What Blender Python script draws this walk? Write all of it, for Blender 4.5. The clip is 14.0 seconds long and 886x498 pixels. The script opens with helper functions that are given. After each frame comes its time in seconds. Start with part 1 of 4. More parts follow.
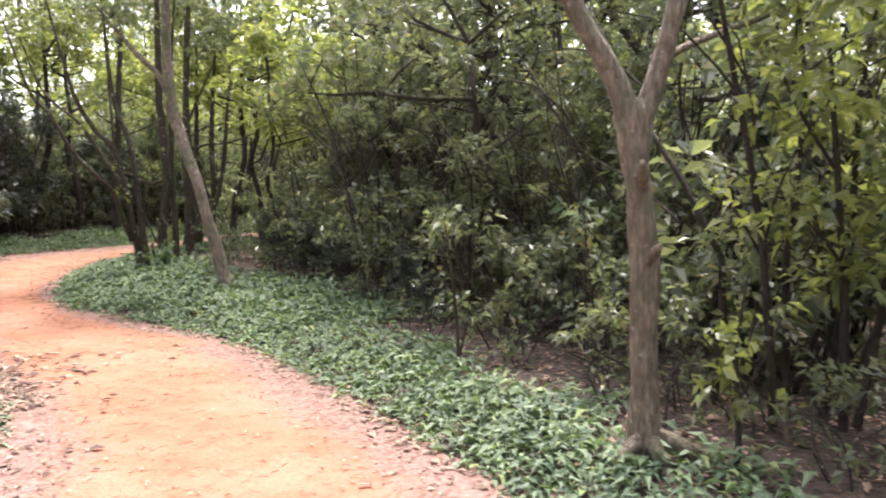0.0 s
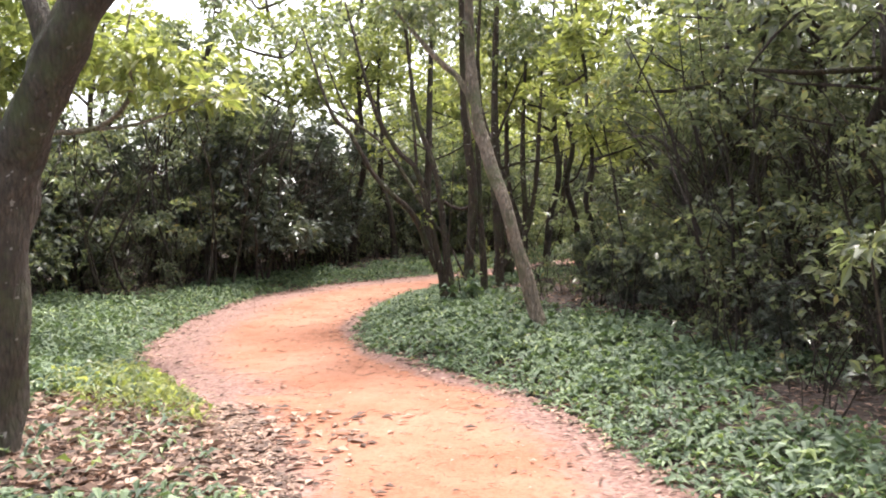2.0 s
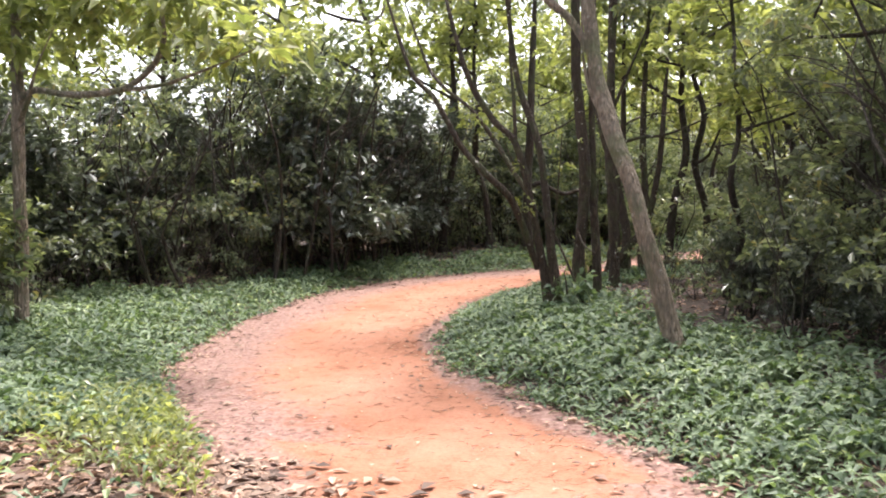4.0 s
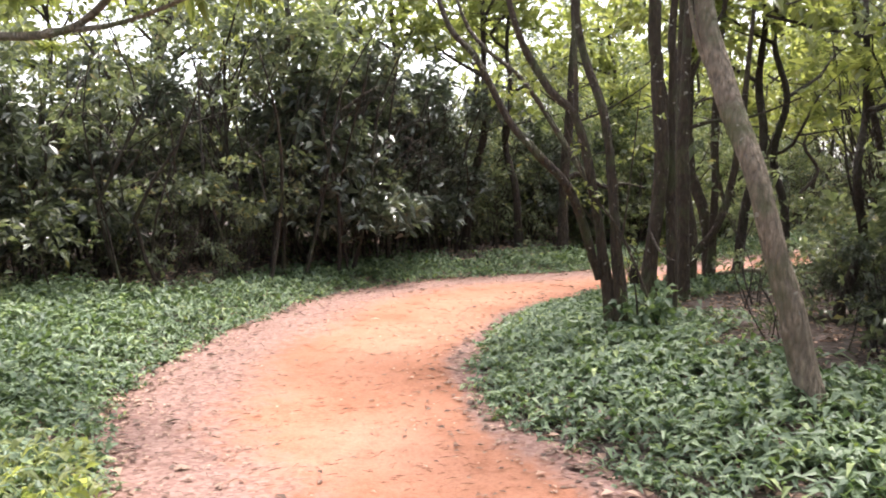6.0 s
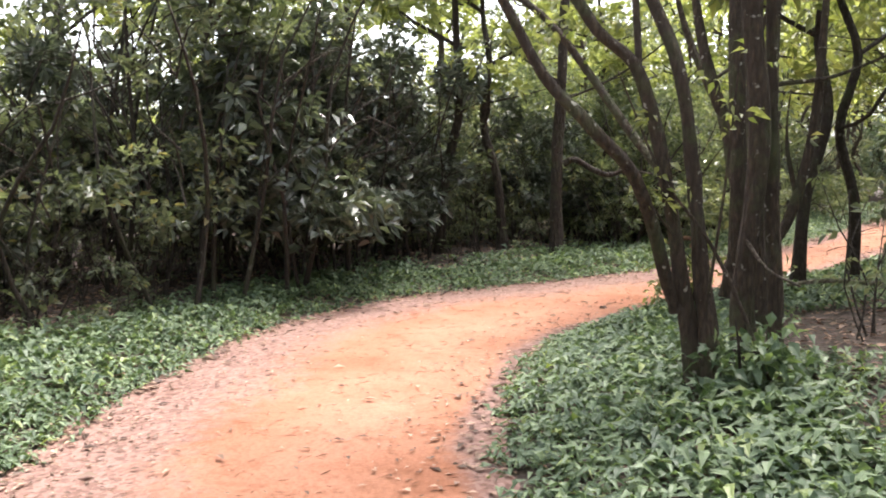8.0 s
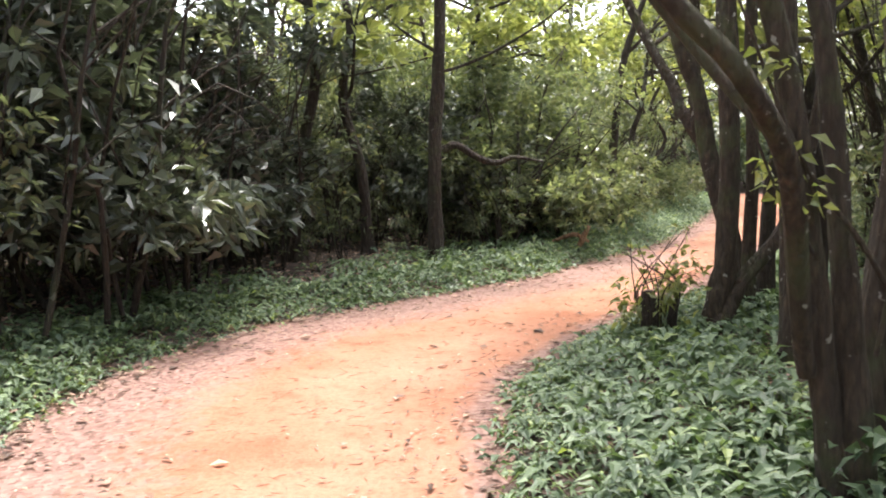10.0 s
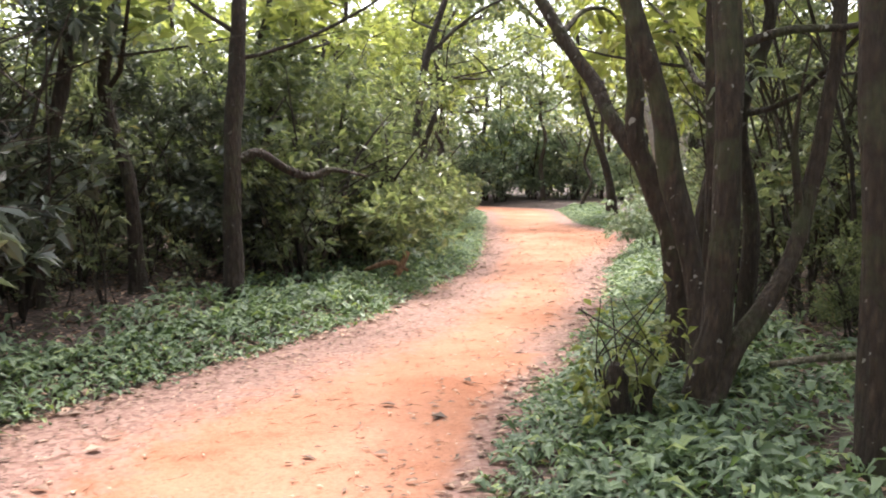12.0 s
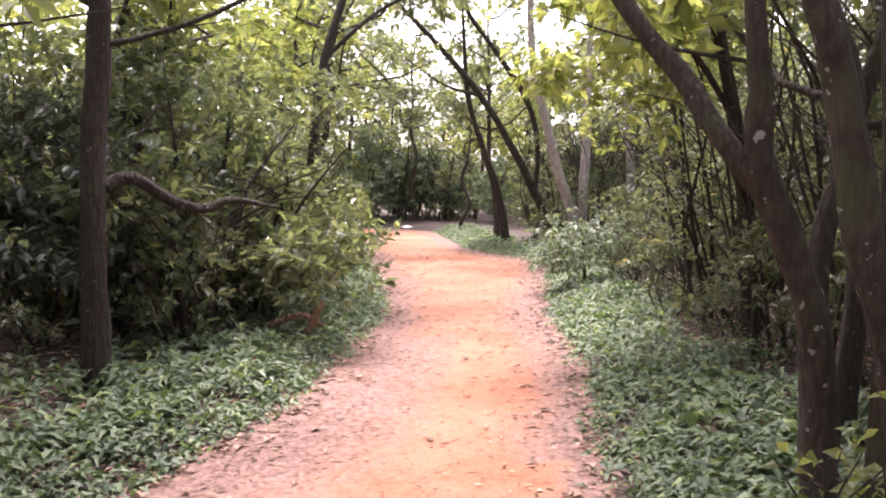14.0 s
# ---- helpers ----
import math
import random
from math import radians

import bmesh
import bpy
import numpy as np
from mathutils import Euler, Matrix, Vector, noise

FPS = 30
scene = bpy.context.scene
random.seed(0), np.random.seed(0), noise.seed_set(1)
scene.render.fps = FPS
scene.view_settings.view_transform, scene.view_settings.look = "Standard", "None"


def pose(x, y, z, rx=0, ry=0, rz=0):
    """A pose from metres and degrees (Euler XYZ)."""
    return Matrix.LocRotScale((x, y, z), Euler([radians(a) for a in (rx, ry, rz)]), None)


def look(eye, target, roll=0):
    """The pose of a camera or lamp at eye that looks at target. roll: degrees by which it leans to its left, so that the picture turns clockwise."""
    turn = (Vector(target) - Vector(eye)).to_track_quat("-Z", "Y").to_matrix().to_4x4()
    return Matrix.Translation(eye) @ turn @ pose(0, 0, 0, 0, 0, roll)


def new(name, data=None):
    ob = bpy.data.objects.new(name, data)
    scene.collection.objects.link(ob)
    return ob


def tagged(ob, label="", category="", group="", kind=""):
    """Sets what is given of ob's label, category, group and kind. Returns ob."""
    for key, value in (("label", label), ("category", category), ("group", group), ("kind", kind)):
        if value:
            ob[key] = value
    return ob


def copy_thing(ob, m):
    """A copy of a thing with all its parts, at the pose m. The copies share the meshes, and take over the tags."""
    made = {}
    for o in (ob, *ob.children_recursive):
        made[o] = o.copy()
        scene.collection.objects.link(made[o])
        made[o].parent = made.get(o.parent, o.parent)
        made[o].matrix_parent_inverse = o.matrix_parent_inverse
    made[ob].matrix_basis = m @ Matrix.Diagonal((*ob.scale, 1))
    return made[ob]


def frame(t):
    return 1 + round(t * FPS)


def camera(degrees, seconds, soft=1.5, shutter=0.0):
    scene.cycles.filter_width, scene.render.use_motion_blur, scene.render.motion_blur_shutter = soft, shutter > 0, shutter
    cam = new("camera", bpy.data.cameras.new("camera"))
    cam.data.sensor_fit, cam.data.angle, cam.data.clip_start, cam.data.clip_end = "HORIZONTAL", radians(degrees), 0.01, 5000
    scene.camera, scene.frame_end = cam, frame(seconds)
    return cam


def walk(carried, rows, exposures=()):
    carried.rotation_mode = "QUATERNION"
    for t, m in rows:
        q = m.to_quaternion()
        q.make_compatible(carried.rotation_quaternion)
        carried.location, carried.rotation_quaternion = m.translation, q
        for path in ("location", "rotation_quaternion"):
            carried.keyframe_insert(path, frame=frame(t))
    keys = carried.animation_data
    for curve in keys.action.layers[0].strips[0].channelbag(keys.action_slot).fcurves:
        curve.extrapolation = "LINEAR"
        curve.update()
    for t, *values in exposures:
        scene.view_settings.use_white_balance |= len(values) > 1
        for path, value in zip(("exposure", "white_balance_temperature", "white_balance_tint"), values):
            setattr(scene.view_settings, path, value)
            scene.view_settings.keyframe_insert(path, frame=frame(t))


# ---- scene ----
cam = camera(52.5, 14.0, soft=1.9, shutter=0.15)
PATH = [
    (0, (0.006, 0.083, 1.498), (-0.005, 2.076, 1.335), 0.1),
    (0.5, (-0.089, 0.612, 1.476), (-0.379, 2.587, 1.353), 0.1),
    (1, (-0.2, 1.157, 1.436), (-0.716, 3.087, 1.337), -1.0),
    (1.5, (-0.342, 1.698, 1.414), (-1.018, 3.578, 1.315), -1.1),
    (2, (-0.498, 2.227, 1.403), (-1.185, 4.103, 1.305), -1.7),
    (2.5, (-0.688, 2.794, 1.376), (-1.498, 4.62, 1.272), -1.9),
    (3, (-0.847, 3.291, 1.358), (-1.68, 5.105, 1.246), -1.6),
    (3.5, (-1.063, 3.868, 1.343), (-1.924, 5.67, 1.23), -1.5),
    (4, (-1.324, 4.333, 1.351), (-2.212, 6.12, 1.228), -1.2),
    (4.2, (-1.424, 4.523, 1.343), (-2.315, 6.31, 1.222), -2.0),
    (6.5, (-2.804, 6.599, 1.297), (-3.713, 8.375, 1.153), 0.8),
    (7, (-3.159, 7.158, 1.325), (-4.047, 8.944, 1.179), -0.0),
    (9.5, (-5.095, 9.872, 1.287), (-5.624, 11.792, 1.099), -1.0),
    (10, (-5.466, 10.25, 1.294), (-5.856, 12.203, 1.106), -1.2),
    (10.5, (-5.842, 10.804, 1.288), (-6.144, 12.773, 1.103), -0.1),
    (11, (-6.13, 11.208, 1.294), (-6.272, 13.195, 1.114), -0.5),
    (11.5, (-6.397, 11.803, 1.296), (-6.418, 13.795, 1.123), -0.2),
    (12, (-6.66, 12.31, 1.365), (-6.436, 14.289, 1.188), -0.1),
    (12.5, (-6.825, 12.896, 1.409), (-6.476, 14.859, 1.249), -0.0),
    (13, (-7.015, 13.451, 1.444), (-6.592, 15.401, 1.303), 0.7),
    (13.5, (-7.082, 14.072, 1.473), (-6.572, 16.0, 1.328), -0.3),
    (14, (-7.11, 14.544, 1.464), (-6.551, 16.459, 1.322), -0.2),
]
EXPOSURES = [(0.0, 2.38, 6500, 13), (1.5, 2.33, 6500, 13), (4.0, 2.28, 6500, 13), (7.0, 2.38, 6500, 12), (9.5, 2.42, 6500, 10), (10.6, 2.62, 6500, 10), (11.5, 2.62, 6500, 10), (12.5, 2.4, 6500, 14), (14.0, 2.5, 6500, 26)]
walk(cam, [(t, look(eye, target, roll)) for t, eye, target, roll in PATH], EXPOSURES)

# ---- world and light: bright hazy overcast sky above a clearing along the path ----
SUN_ELEVATION, SUN_TURN = radians(71), radians(12)
world = bpy.data.worlds.new("sky")
scene.world = world
world.use_nodes = True
sky = world.node_tree.nodes.new("ShaderNodeTexSky")
sky.sky_type = "NISHITA"
sky.sun_disc = False
sky.sun_elevation, sky.sun_rotation = SUN_ELEVATION, SUN_TURN
sky.air_density, sky.dust_density = 1.0, 4.0
back = world.node_tree.nodes["Background"]
back.inputs["Strength"].default_value = 0.15
haze = world.node_tree.nodes.new("ShaderNodeHueSaturation")
haze.inputs["Saturation"].default_value = 0.35
world.node_tree.links.new(sky.outputs["Color"], haze.inputs["Color"])
world.node_tree.links.new(haze.outputs["Color"], back.inputs["Color"])
sun = new("sun", bpy.data.lights.new("sun", "SUN"))
sun.data.energy, sun.data.angle, sun.data.color = 1.6, radians(15), (1.0, 0.95, 0.88)
sun_way = Vector((math.sin(SUN_TURN) * math.cos(SUN_ELEVATION), math.cos(SUN_TURN) * math.cos(SUN_ELEVATION), math.sin(SUN_ELEVATION)))
sun.matrix_world = look(sun_way * 60, (0, 0, 0))


# ---- materials ----
def material(name):
    m = bpy.data.materials.new(name)
    m.use_nodes = True
    nodes, links = m.node_tree.nodes, m.node_tree.links
    return m, nodes, links, nodes["Principled BSDF"]


def add(nodes, kind, **values):
    n = nodes.new(kind)
    for key, value in values.items():
        n.inputs[key].default_value = value
    return n


def ramp(nodes, links, source, stops):
    r = nodes.new("ShaderNodeValToRGB")
    e = r.color_ramp.elements
    while len(e) < len(stops):
        e.new(0.5)
    for one, (at, colour) in zip(e, stops):
        one.position, one.color = at, (*colour, 1)
    links.new(source, r.inputs["Fac"])
    return r.outputs["Color"]


def mixed(nodes, links, fac, a, b, blend="MIX"):
    n = nodes.new("ShaderNodeMix")
    n.data_type, n.blend_type = "RGBA", blend
    for value, i in ((fac, 0), (a, 6), (b, 7)):
        if isinstance(value, (int, float)):
            n.inputs[i].default_value = value
        elif isinstance(value, tuple):
            n.inputs[i].default_value = (*value, 1)
        else:
            links.new(value, n.inputs[i])
    return n.outputs[2]


def bumped(nodes, links, bsdf, height, strength, distance):
    b = add(nodes, "ShaderNodeBump", Strength=strength, Distance=distance)
    links.new(height, b.inputs["Height"])
    links.new(b.outputs["Normal"], bsdf.inputs["Normal"])


def leaf_material(name, dark, light, back_light, rough=0.38, share=0.3, shine=0.5, odd=None):
    """Leaf blade: diffuse and gloss on top, light shining through; every leaf its own shade."""
    m, nodes, links, bsdf = material(name)
    geo = nodes.new("ShaderNodeNewGeometry")
    stops = [(0.0, dark), (0.55, tuple((a + b) / 2 for a, b in zip(dark, light))), (0.95, light)]
    if odd:
        stops += [(0.965, odd)]
    colour = ramp(nodes, links, geo.outputs["Random Per Island"], stops)
    grain = add(nodes, "ShaderNodeTexNoise", Scale=3.0, Detail=2.0)
    at = nodes.new("ShaderNodeTexCoord")
    links.new(at.outputs["Object"], grain.inputs["Vector"])
    shade = ramp(nodes, links, grain.outputs["Fac"], [(0.3, (0.72, 0.75, 0.72)), (0.7, (1.15, 1.12, 1.05))])
    colour = mixed(nodes, links, 1.0, colour, shade, "MULTIPLY")
    links.new(colour, bsdf.inputs["Base Color"])
    bsdf.inputs["Roughness"].default_value = rough
    bsdf.inputs["Specular IOR Level"].default_value = shine
    through_leaf = nodes.new("ShaderNodeBsdfTranslucent")
    glow = mixed(nodes, links, 1.0, colour, back_light, "MULTIPLY")
    links.new(glow, through_leaf.inputs["Color"])
    mix = add(nodes, "ShaderNodeMixShader", Fac=share)
    links.new(bsdf.outputs[0], mix.inputs[1])
    links.new(through_leaf.outputs[0], mix.inputs[2])
    links.new(mix.outputs[0], nodes["Material Output"].inputs["Surface"])
    return m


def bark_material(name, dark, light, lichen=0.0, moss=0.0):
    m, nodes, links, bsdf = material(name)
    at = nodes.new("ShaderNodeTexCoord")
    stretch = add(nodes, "ShaderNodeMapping", Scale=(1.0, 1.0, 0.28))
    links.new(at.outputs["Object"], stretch.inputs["Vector"])
    fine = add(nodes, "ShaderNodeTexNoise", Scale=42.0, Detail=7.0, Roughness=0.75)
    links.new(stretch.outputs[0], fine.inputs["Vector"])
    ridge = add(nodes, "ShaderNodeTexVoronoi", Scale=38.0, Randomness=1.0)
    links.new(stretch.outputs[0], ridge.inputs["Vector"])
    broad = add(nodes, "ShaderNodeTexNoise", Scale=5.0, Detail=3.0)
    links.new(at.outputs["Object"], broad.inputs["Vector"])
    colour = mixed(nodes, links, ramp(nodes, links, broad.outputs["Fac"], [(0.4, (0, 0, 0)), (0.62, (0.85, 0.85, 0.85))]), ramp(nodes, links, fine.outputs["Fac"], [(0.3, dark), (0.7, light)]),
                   tuple(0.38 * (a + b) for a, b in zip(dark, light)))
    colour = mixed(nodes, links, 0.5, colour, ramp(nodes, links, ridge.outputs["Distance"], [(0.15, (1.25, 1.2, 1.15)), (0.6, (0.45, 0.42, 0.4))]), "MULTIPLY")
    if moss:
        green = add(nodes, "ShaderNodeTexNoise", Scale=2.6, Detail=5.0, Roughness=0.65)
        links.new(at.outputs["Object"], green.inputs["Vector"])
        mask = ramp(nodes, links, green.outputs["Fac"], [(0.5, (0, 0, 0)), (0.68, (moss, moss, moss))])
        colour = mixed(nodes, links, mask, colour, (0.075, 0.095, 0.035))
    if lichen:
        spots = add(nodes, "ShaderNodeTexNoise", Scale=17.0, Detail=3.0, Roughness=0.5)
        links.new(at.outputs["Object"], spots.inputs["Vector"])
        mask = ramp(nodes, links, spots.outputs["Fac"], [(0.67, (0, 0, 0)), (0.71, (lichen, lichen, lichen))])
        colour = mixed(nodes, links, mask, colour, (0.46, 0.44, 0.40))
    links.new(colour, bsdf.inputs["Base Color"])
    bsdf.inputs["Roughness"].default_value = 0.88
    relief = add(nodes, "ShaderNodeMath")
    relief.operation = "SUBTRACT"
    links.new(fine.outputs["Fac"], relief.inputs[0])
    links.new(ridge.outputs["Distance"], relief.inputs[1])
    bumped(nodes, links, bsdf, relief.outputs[0], 1.0, 0.03)
    return m


def soil_material():
    """Dark forest floor: humus and rotting leaves."""
    m, nodes, links, bsdf = material("forest floor soil")
    at = nodes.new("ShaderNodeTexCoord")
    flakes = add(nodes, "ShaderNodeTexVoronoi", Scale=22.0, Randomness=1.0)
    links.new(at.outputs["Object"], flakes.inputs["Vector"])
    patch = add(nodes, "ShaderNodeTexNoise", Scale=0.9, Detail=6.0, Roughness=0.7)
    links.new(at.outputs["Object"], patch.inputs["Vector"])
    litter = ramp(nodes, links, flakes.outputs["Color"], [(0.1, (0.022, 0.014, 0.011)), (0.5, (0.062, 0.039, 0.031)), (0.9, (0.14, 0.092, 0.077))])
    colour = mixed(nodes, links, patch.outputs["Fac"], litter, (0.036, 0.024, 0.018))
    links.new(colour, bsdf.inputs["Base Color"])
    bsdf.inputs["Roughness"].default_value = 0.95
    bumped(nodes, links, bsdf, flakes.outputs["Distance"], 0.6, 0.03)
    return m


def dirt_material():
    """Trodden orange earth; pinkish, littered margins follow the attribute 'margin'."""
    m, nodes, links, bsdf = material("orange trodden earth")
    at = nodes.new("ShaderNodeTexCoord")
    rim = nodes.new("ShaderNodeAttribute")
    rim.attribute_name = "margin"
    broad = add(nodes, "ShaderNodeTexNoise", Scale=0.8, Detail=6.0, Roughness=0.62)
    fine = add(nodes, "ShaderNodeTexNoise", Scale=38.0, Detail=6.0, Roughness=0.75)
    crumbs = add(nodes, "ShaderNodeTexVoronoi", Scale=34.0, Randomness=1.0)
    streak = add(nodes, "ShaderNodeTexNoise", Scale=7.0, Detail=5.0, Roughness=0.7)
    for n in (broad, fine, crumbs, streak):
        links.new(at.outputs["Object"], n.inputs["Vector"])
    base = ramp(nodes, links, broad.outputs["Fac"], [(0.3, DIRT[0]), (0.5, DIRT[1]), (0.72, DIRT[2])])
    base = mixed(nodes, links, 0.5, base, ramp(nodes, links, fine.outputs["Fac"], [(0.32, (0.5, 0.43, 0.38)), (0.58, (1.12, 1.12, 1.12))]), "MULTIPLY")
    base = mixed(nodes, links, 0.6, base, ramp(nodes, links, streak.outputs["Fac"], [(0.3, (0.7, 0.62, 0.55)), (0.5, (1, 1, 1))]), "MULTIPLY")
    edge = ramp(nodes, links, crumbs.outputs["Color"], [(0.05, (0.09, 0.054, 0.044)), (0.35, (0.165, 0.098, 0.083)), (0.9, (0.25, 0.165, 0.145))])
    total = nodes.new("ShaderNodeMath")
    total.operation = "MULTIPLY_ADD"
    links.new(streak.outputs["Fac"], total.inputs[0])
    total.inputs[1].default_value = 0.9
    links.new(rim.outputs["Fac"], total.inputs[2])
    mask = ramp(nodes, links, total.outputs[0], [(0.58, (0, 0, 0)), (0.95, (0.92, 0.92, 0.92))])
    colour = mixed(nodes, links, mask, base, edge)
    links.new(colour, bsdf.inputs["Base Color"])
    bsdf.inputs["Roughness"].default_value = 0.95
    bsdf.inputs["Specular IOR Level"].default_value = 0.2
    bumped(nodes, links, bsdf, fine.outputs["Fac"], 0.35, 0.02)
    return m


DIRT = ((0.215, 0.09, 0.052), (0.28, 0.131, 0.084), (0.33, 0.172, 0.12))
SOIL, EARTH = soil_material(), dirt_material()
BARK_PALE = bark_material("pale grey-brown bark", (0.06, 0.044, 0.032), (0.44, 0.36, 0.28), lichen=0.45, moss=0.75)
BARK_BROWN = bark_material("grey-brown mossy bark", (0.02, 0.0135, 0.0095), (0.105, 0.072, 0.049), lichen=0.6, moss=0.6)
BARK_DARK = bark_material("dark brown bark", (0.013, 0.009, 0.0068), (0.07, 0.048, 0.034), lichen=0.2, moss=0.35)
BARK_GREY = bark_material("grey mossy bark", (0.025, 0.02, 0.015), (0.13, 0.105, 0.08), lichen=0.4, moss=0.7)
BARK_WHITE = bark_material("whitish bark", (0.25, 0.22, 0.18), (0.55, 0.51, 0.45))
WOOD = bark_material("broken reddish wood", (0.2, 0.1, 0.06), (0.45, 0.28, 0.18))
LEAF_DARK = leaf_material("glossy dark green leaf", (0.032, 0.040, 0.03), (0.115, 0.13, 0.106), (1.5, 1.6, 0.95), 0.31, 0.32, 0.75)
LEAF_MID = leaf_material("mid green leaf", (0.06, 0.076, 0.044), (0.165, 0.185, 0.112), (1.75, 1.8, 1.05), 0.3, 0.48, 0.75)
LEAF_GREY = leaf_material("small dull grey-green leaf", (0.055, 0.066, 0.047), (0.175, 0.19, 0.135), (1.7, 1.8, 1.0), 0.34, 0.45, 0.7, (0.2, 0.17, 0.09))
# Yellow-green of fresh shoots; in the crowns it also carries sunlight as colour.
LEAF_BRIGHT = leaf_material("yellow-green leaf of fresh shoots and lit crowns", (0.10, 0.125, 0.046), (0.25, 0.275, 0.13), (1.8, 1.75, 0.95), 0.34, 0.55, 0.6)
LEAF_PALE = leaf_material("pale grey-green leaf", (0.09, 0.12, 0.085), (0.21, 0.25, 0.18), (1.4, 1.5, 0.9), 0.45, 0.35, 0.5)
LEAF_COVER = leaf_material("blue-green ground cover leaf", (0.05, 0.082, 0.05), (0.19, 0.25, 0.15), (1.4, 1.5, 0.7), 0.5, 0.3, 0.45, (0.22, 0.27, 0.11))
LEAF_DRY = leaf_material("dry fallen leaf", (0.055, 0.032, 0.025), (0.42, 0.28, 0.22), (1, 0.9, 0.8), 0.65, 0.15, 0.35)
TWIG_DRY = leaf_material("dark dry needle and twig scrap", (0.075, 0.038, 0.026), (0.2, 0.1, 0.062), (1, 0.9, 0.8), 0.8, 0.05, 0.2)

# ---- plan: stations along the path, edge on its one side and on its other ----
STATIONS = [
    ((-2.1, -9.0), (2.5, -9.0)), ((-2.0, -4.0), (2.3, -4.0)), ((-1.95, 0.0), (1.9, 0.6)), ((-2.2, 3.4), (1.05, 3.2)),
    ((-3.07, 6.05), (0.1, 5.13)), ((-4.16, 7.6), (-1.27, 7.79)), ((-5.5, 8.9), (-2.35, 9.38)), ((-6.9, 10.1), (-3.65, 10.6)),
    ((-7.7, 11.3), (-4.87, 11.55)), ((-8.3, 12.7), (-5.45, 12.5)), ((-8.65, 14.2), (-5.85, 13.6)), ((-8.8, 15.6), (-6.08, 14.8)),
    ((-8.65, 17.0), (-6.05, 15.9)), ((-8.0, 18.2), (-5.8, 16.9)), ((-7.15, 19.5), (-5.25, 18.2)), ((-6.4, 20.7), (-4.65, 19.5)),
    ((-5.9, 22.0), (-3.87, 21.5)), ((-5.0, 24.2), (-3.0, 24.2)), ((-4.3, 27.5), (-1.7, 27.3)), ((-3.8, 30.5), (-0.6, 30.3)),
    ((-3.2, 34.2), (-0.75, 34.2)), ((-2.5, 38.5), (0.0, 38.5)), ((-2.4, 42.5), (0.3, 43.6)), ((-6.0, 46.5), (-4.5, 49.0)),
]
GROUND_Y = (-40, 0, 2, 4.3, 8.4, 10.2, 12, 14.5, 17.8, 25, 40, 90)
GROUND_Z = (0, 0, -0.1, -0.17, -0.22, -0.25, -0.21, -0.11, -0.06, 0, -0.03, -0.03)


def spline(points, steps):
    """Catmull-Rom through the points, steps samples a span."""
    p = np.array(points, float)
    p = np.vstack([2 * p[0] - p[1], p, 2 * p[-1] - p[-2]])
    out = []
    for i in range(1, len(p) - 2):
        a, b, c, d = p[i - 1:i + 3]
        for k in range(steps):
            t = k / steps
            out.append(0.5 * (2 * b + (c - a) * t + (2 * a - 5 * b + 4 * c - d) * t * t + (3 * b - a - 3 * c + d) * t ** 3))
    out.append(p[-2])
    return np.array(out)


EDGE_L = spline([a for a, b in STATIONS], 10)
EDGE_R = spline([b for a, b in STATIONS], 10)
OUTLINE = np.vstack([EDGE_L[::3], EDGE_R[::-1][::3]])


def wobble(x, y, size, seed=0.0):
    """Smooth noise from -1 to 1 out of sines, for arrays."""
    x, y = np.asarray(x) / size, np.asarray(y) / size
    v = np.zeros_like(x * 1.0)
    for k, (a, b, c) in enumerate(((1.0, 0.3, 0.0), (-0.5, 1.1, 1.7), (1.7, -1.2, 4.1), (0.8, 2.3, 2.2), (-2.6, 1.4, 5.3))):
        v = v + np.sin(6.28 * (a * x + b * y) + c + seed * (k + 1.3))
    return v / 5


def beyond(x, y):
    """Distance from the path's edge: positive off the path, negative on it; and True where the nearer edge is the bend's inner one."""
    x, y = np.atleast_1d(np.asarray(x, float)), np.atleast_1d(np.asarray(y, float))
    best, inside, near_r = np.full(x.shape, 1e9), np.zeros(x.shape, bool), np.zeros(x.shape, bool)
    n, half = len(OUTLINE), len(EDGE_L[::3])
    for i in range(n):
        (ax, ay), (bx, by) = OUTLINE[i], OUTLINE[(i + 1) % n]
        dx, dy = bx - ax, by - ay
        t = np.clip(((x - ax) * dx + (y - ay) * dy) / (dx * dx + dy * dy + 1e-9), 0, 1)
        dist = np.hypot(x - ax - t * dx, y - ay - t * dy)
        near_r = np.where(dist < best, i >= half, near_r)
        best = np.minimum(best, dist)
        cross = ((ay > y) != (by > y)) & (x < (bx - ax) * (y - ay) / (by - ay + 1e-12) + ax)
        inside ^= cross
    return np.where(inside, -best, best), near_r


def level(x, y, d=None):
    """Height of the ground: a shallow trough along the path, low banks beside it."""
    x, y = np.atleast_1d(np.asarray(x, float)), np.atleast_1d(np.asarray(y, float))
    d = beyond(x, y)[0] if d is None else d
    off = np.clip(d, 0, None)
    bank = 0.26 * (1 - np.exp(-off / 1.3)) + 0.03 * wobble(x, y, 2.3) * np.clip(off, 0, 1)
    return np.interp(y, GROUND_Y, GROUND_Z) + np.where(d < 0, np.clip(d * 0.3, -0.05, 0), bank)


def at_ground(x, y):
    return float(level(x, y)[0])


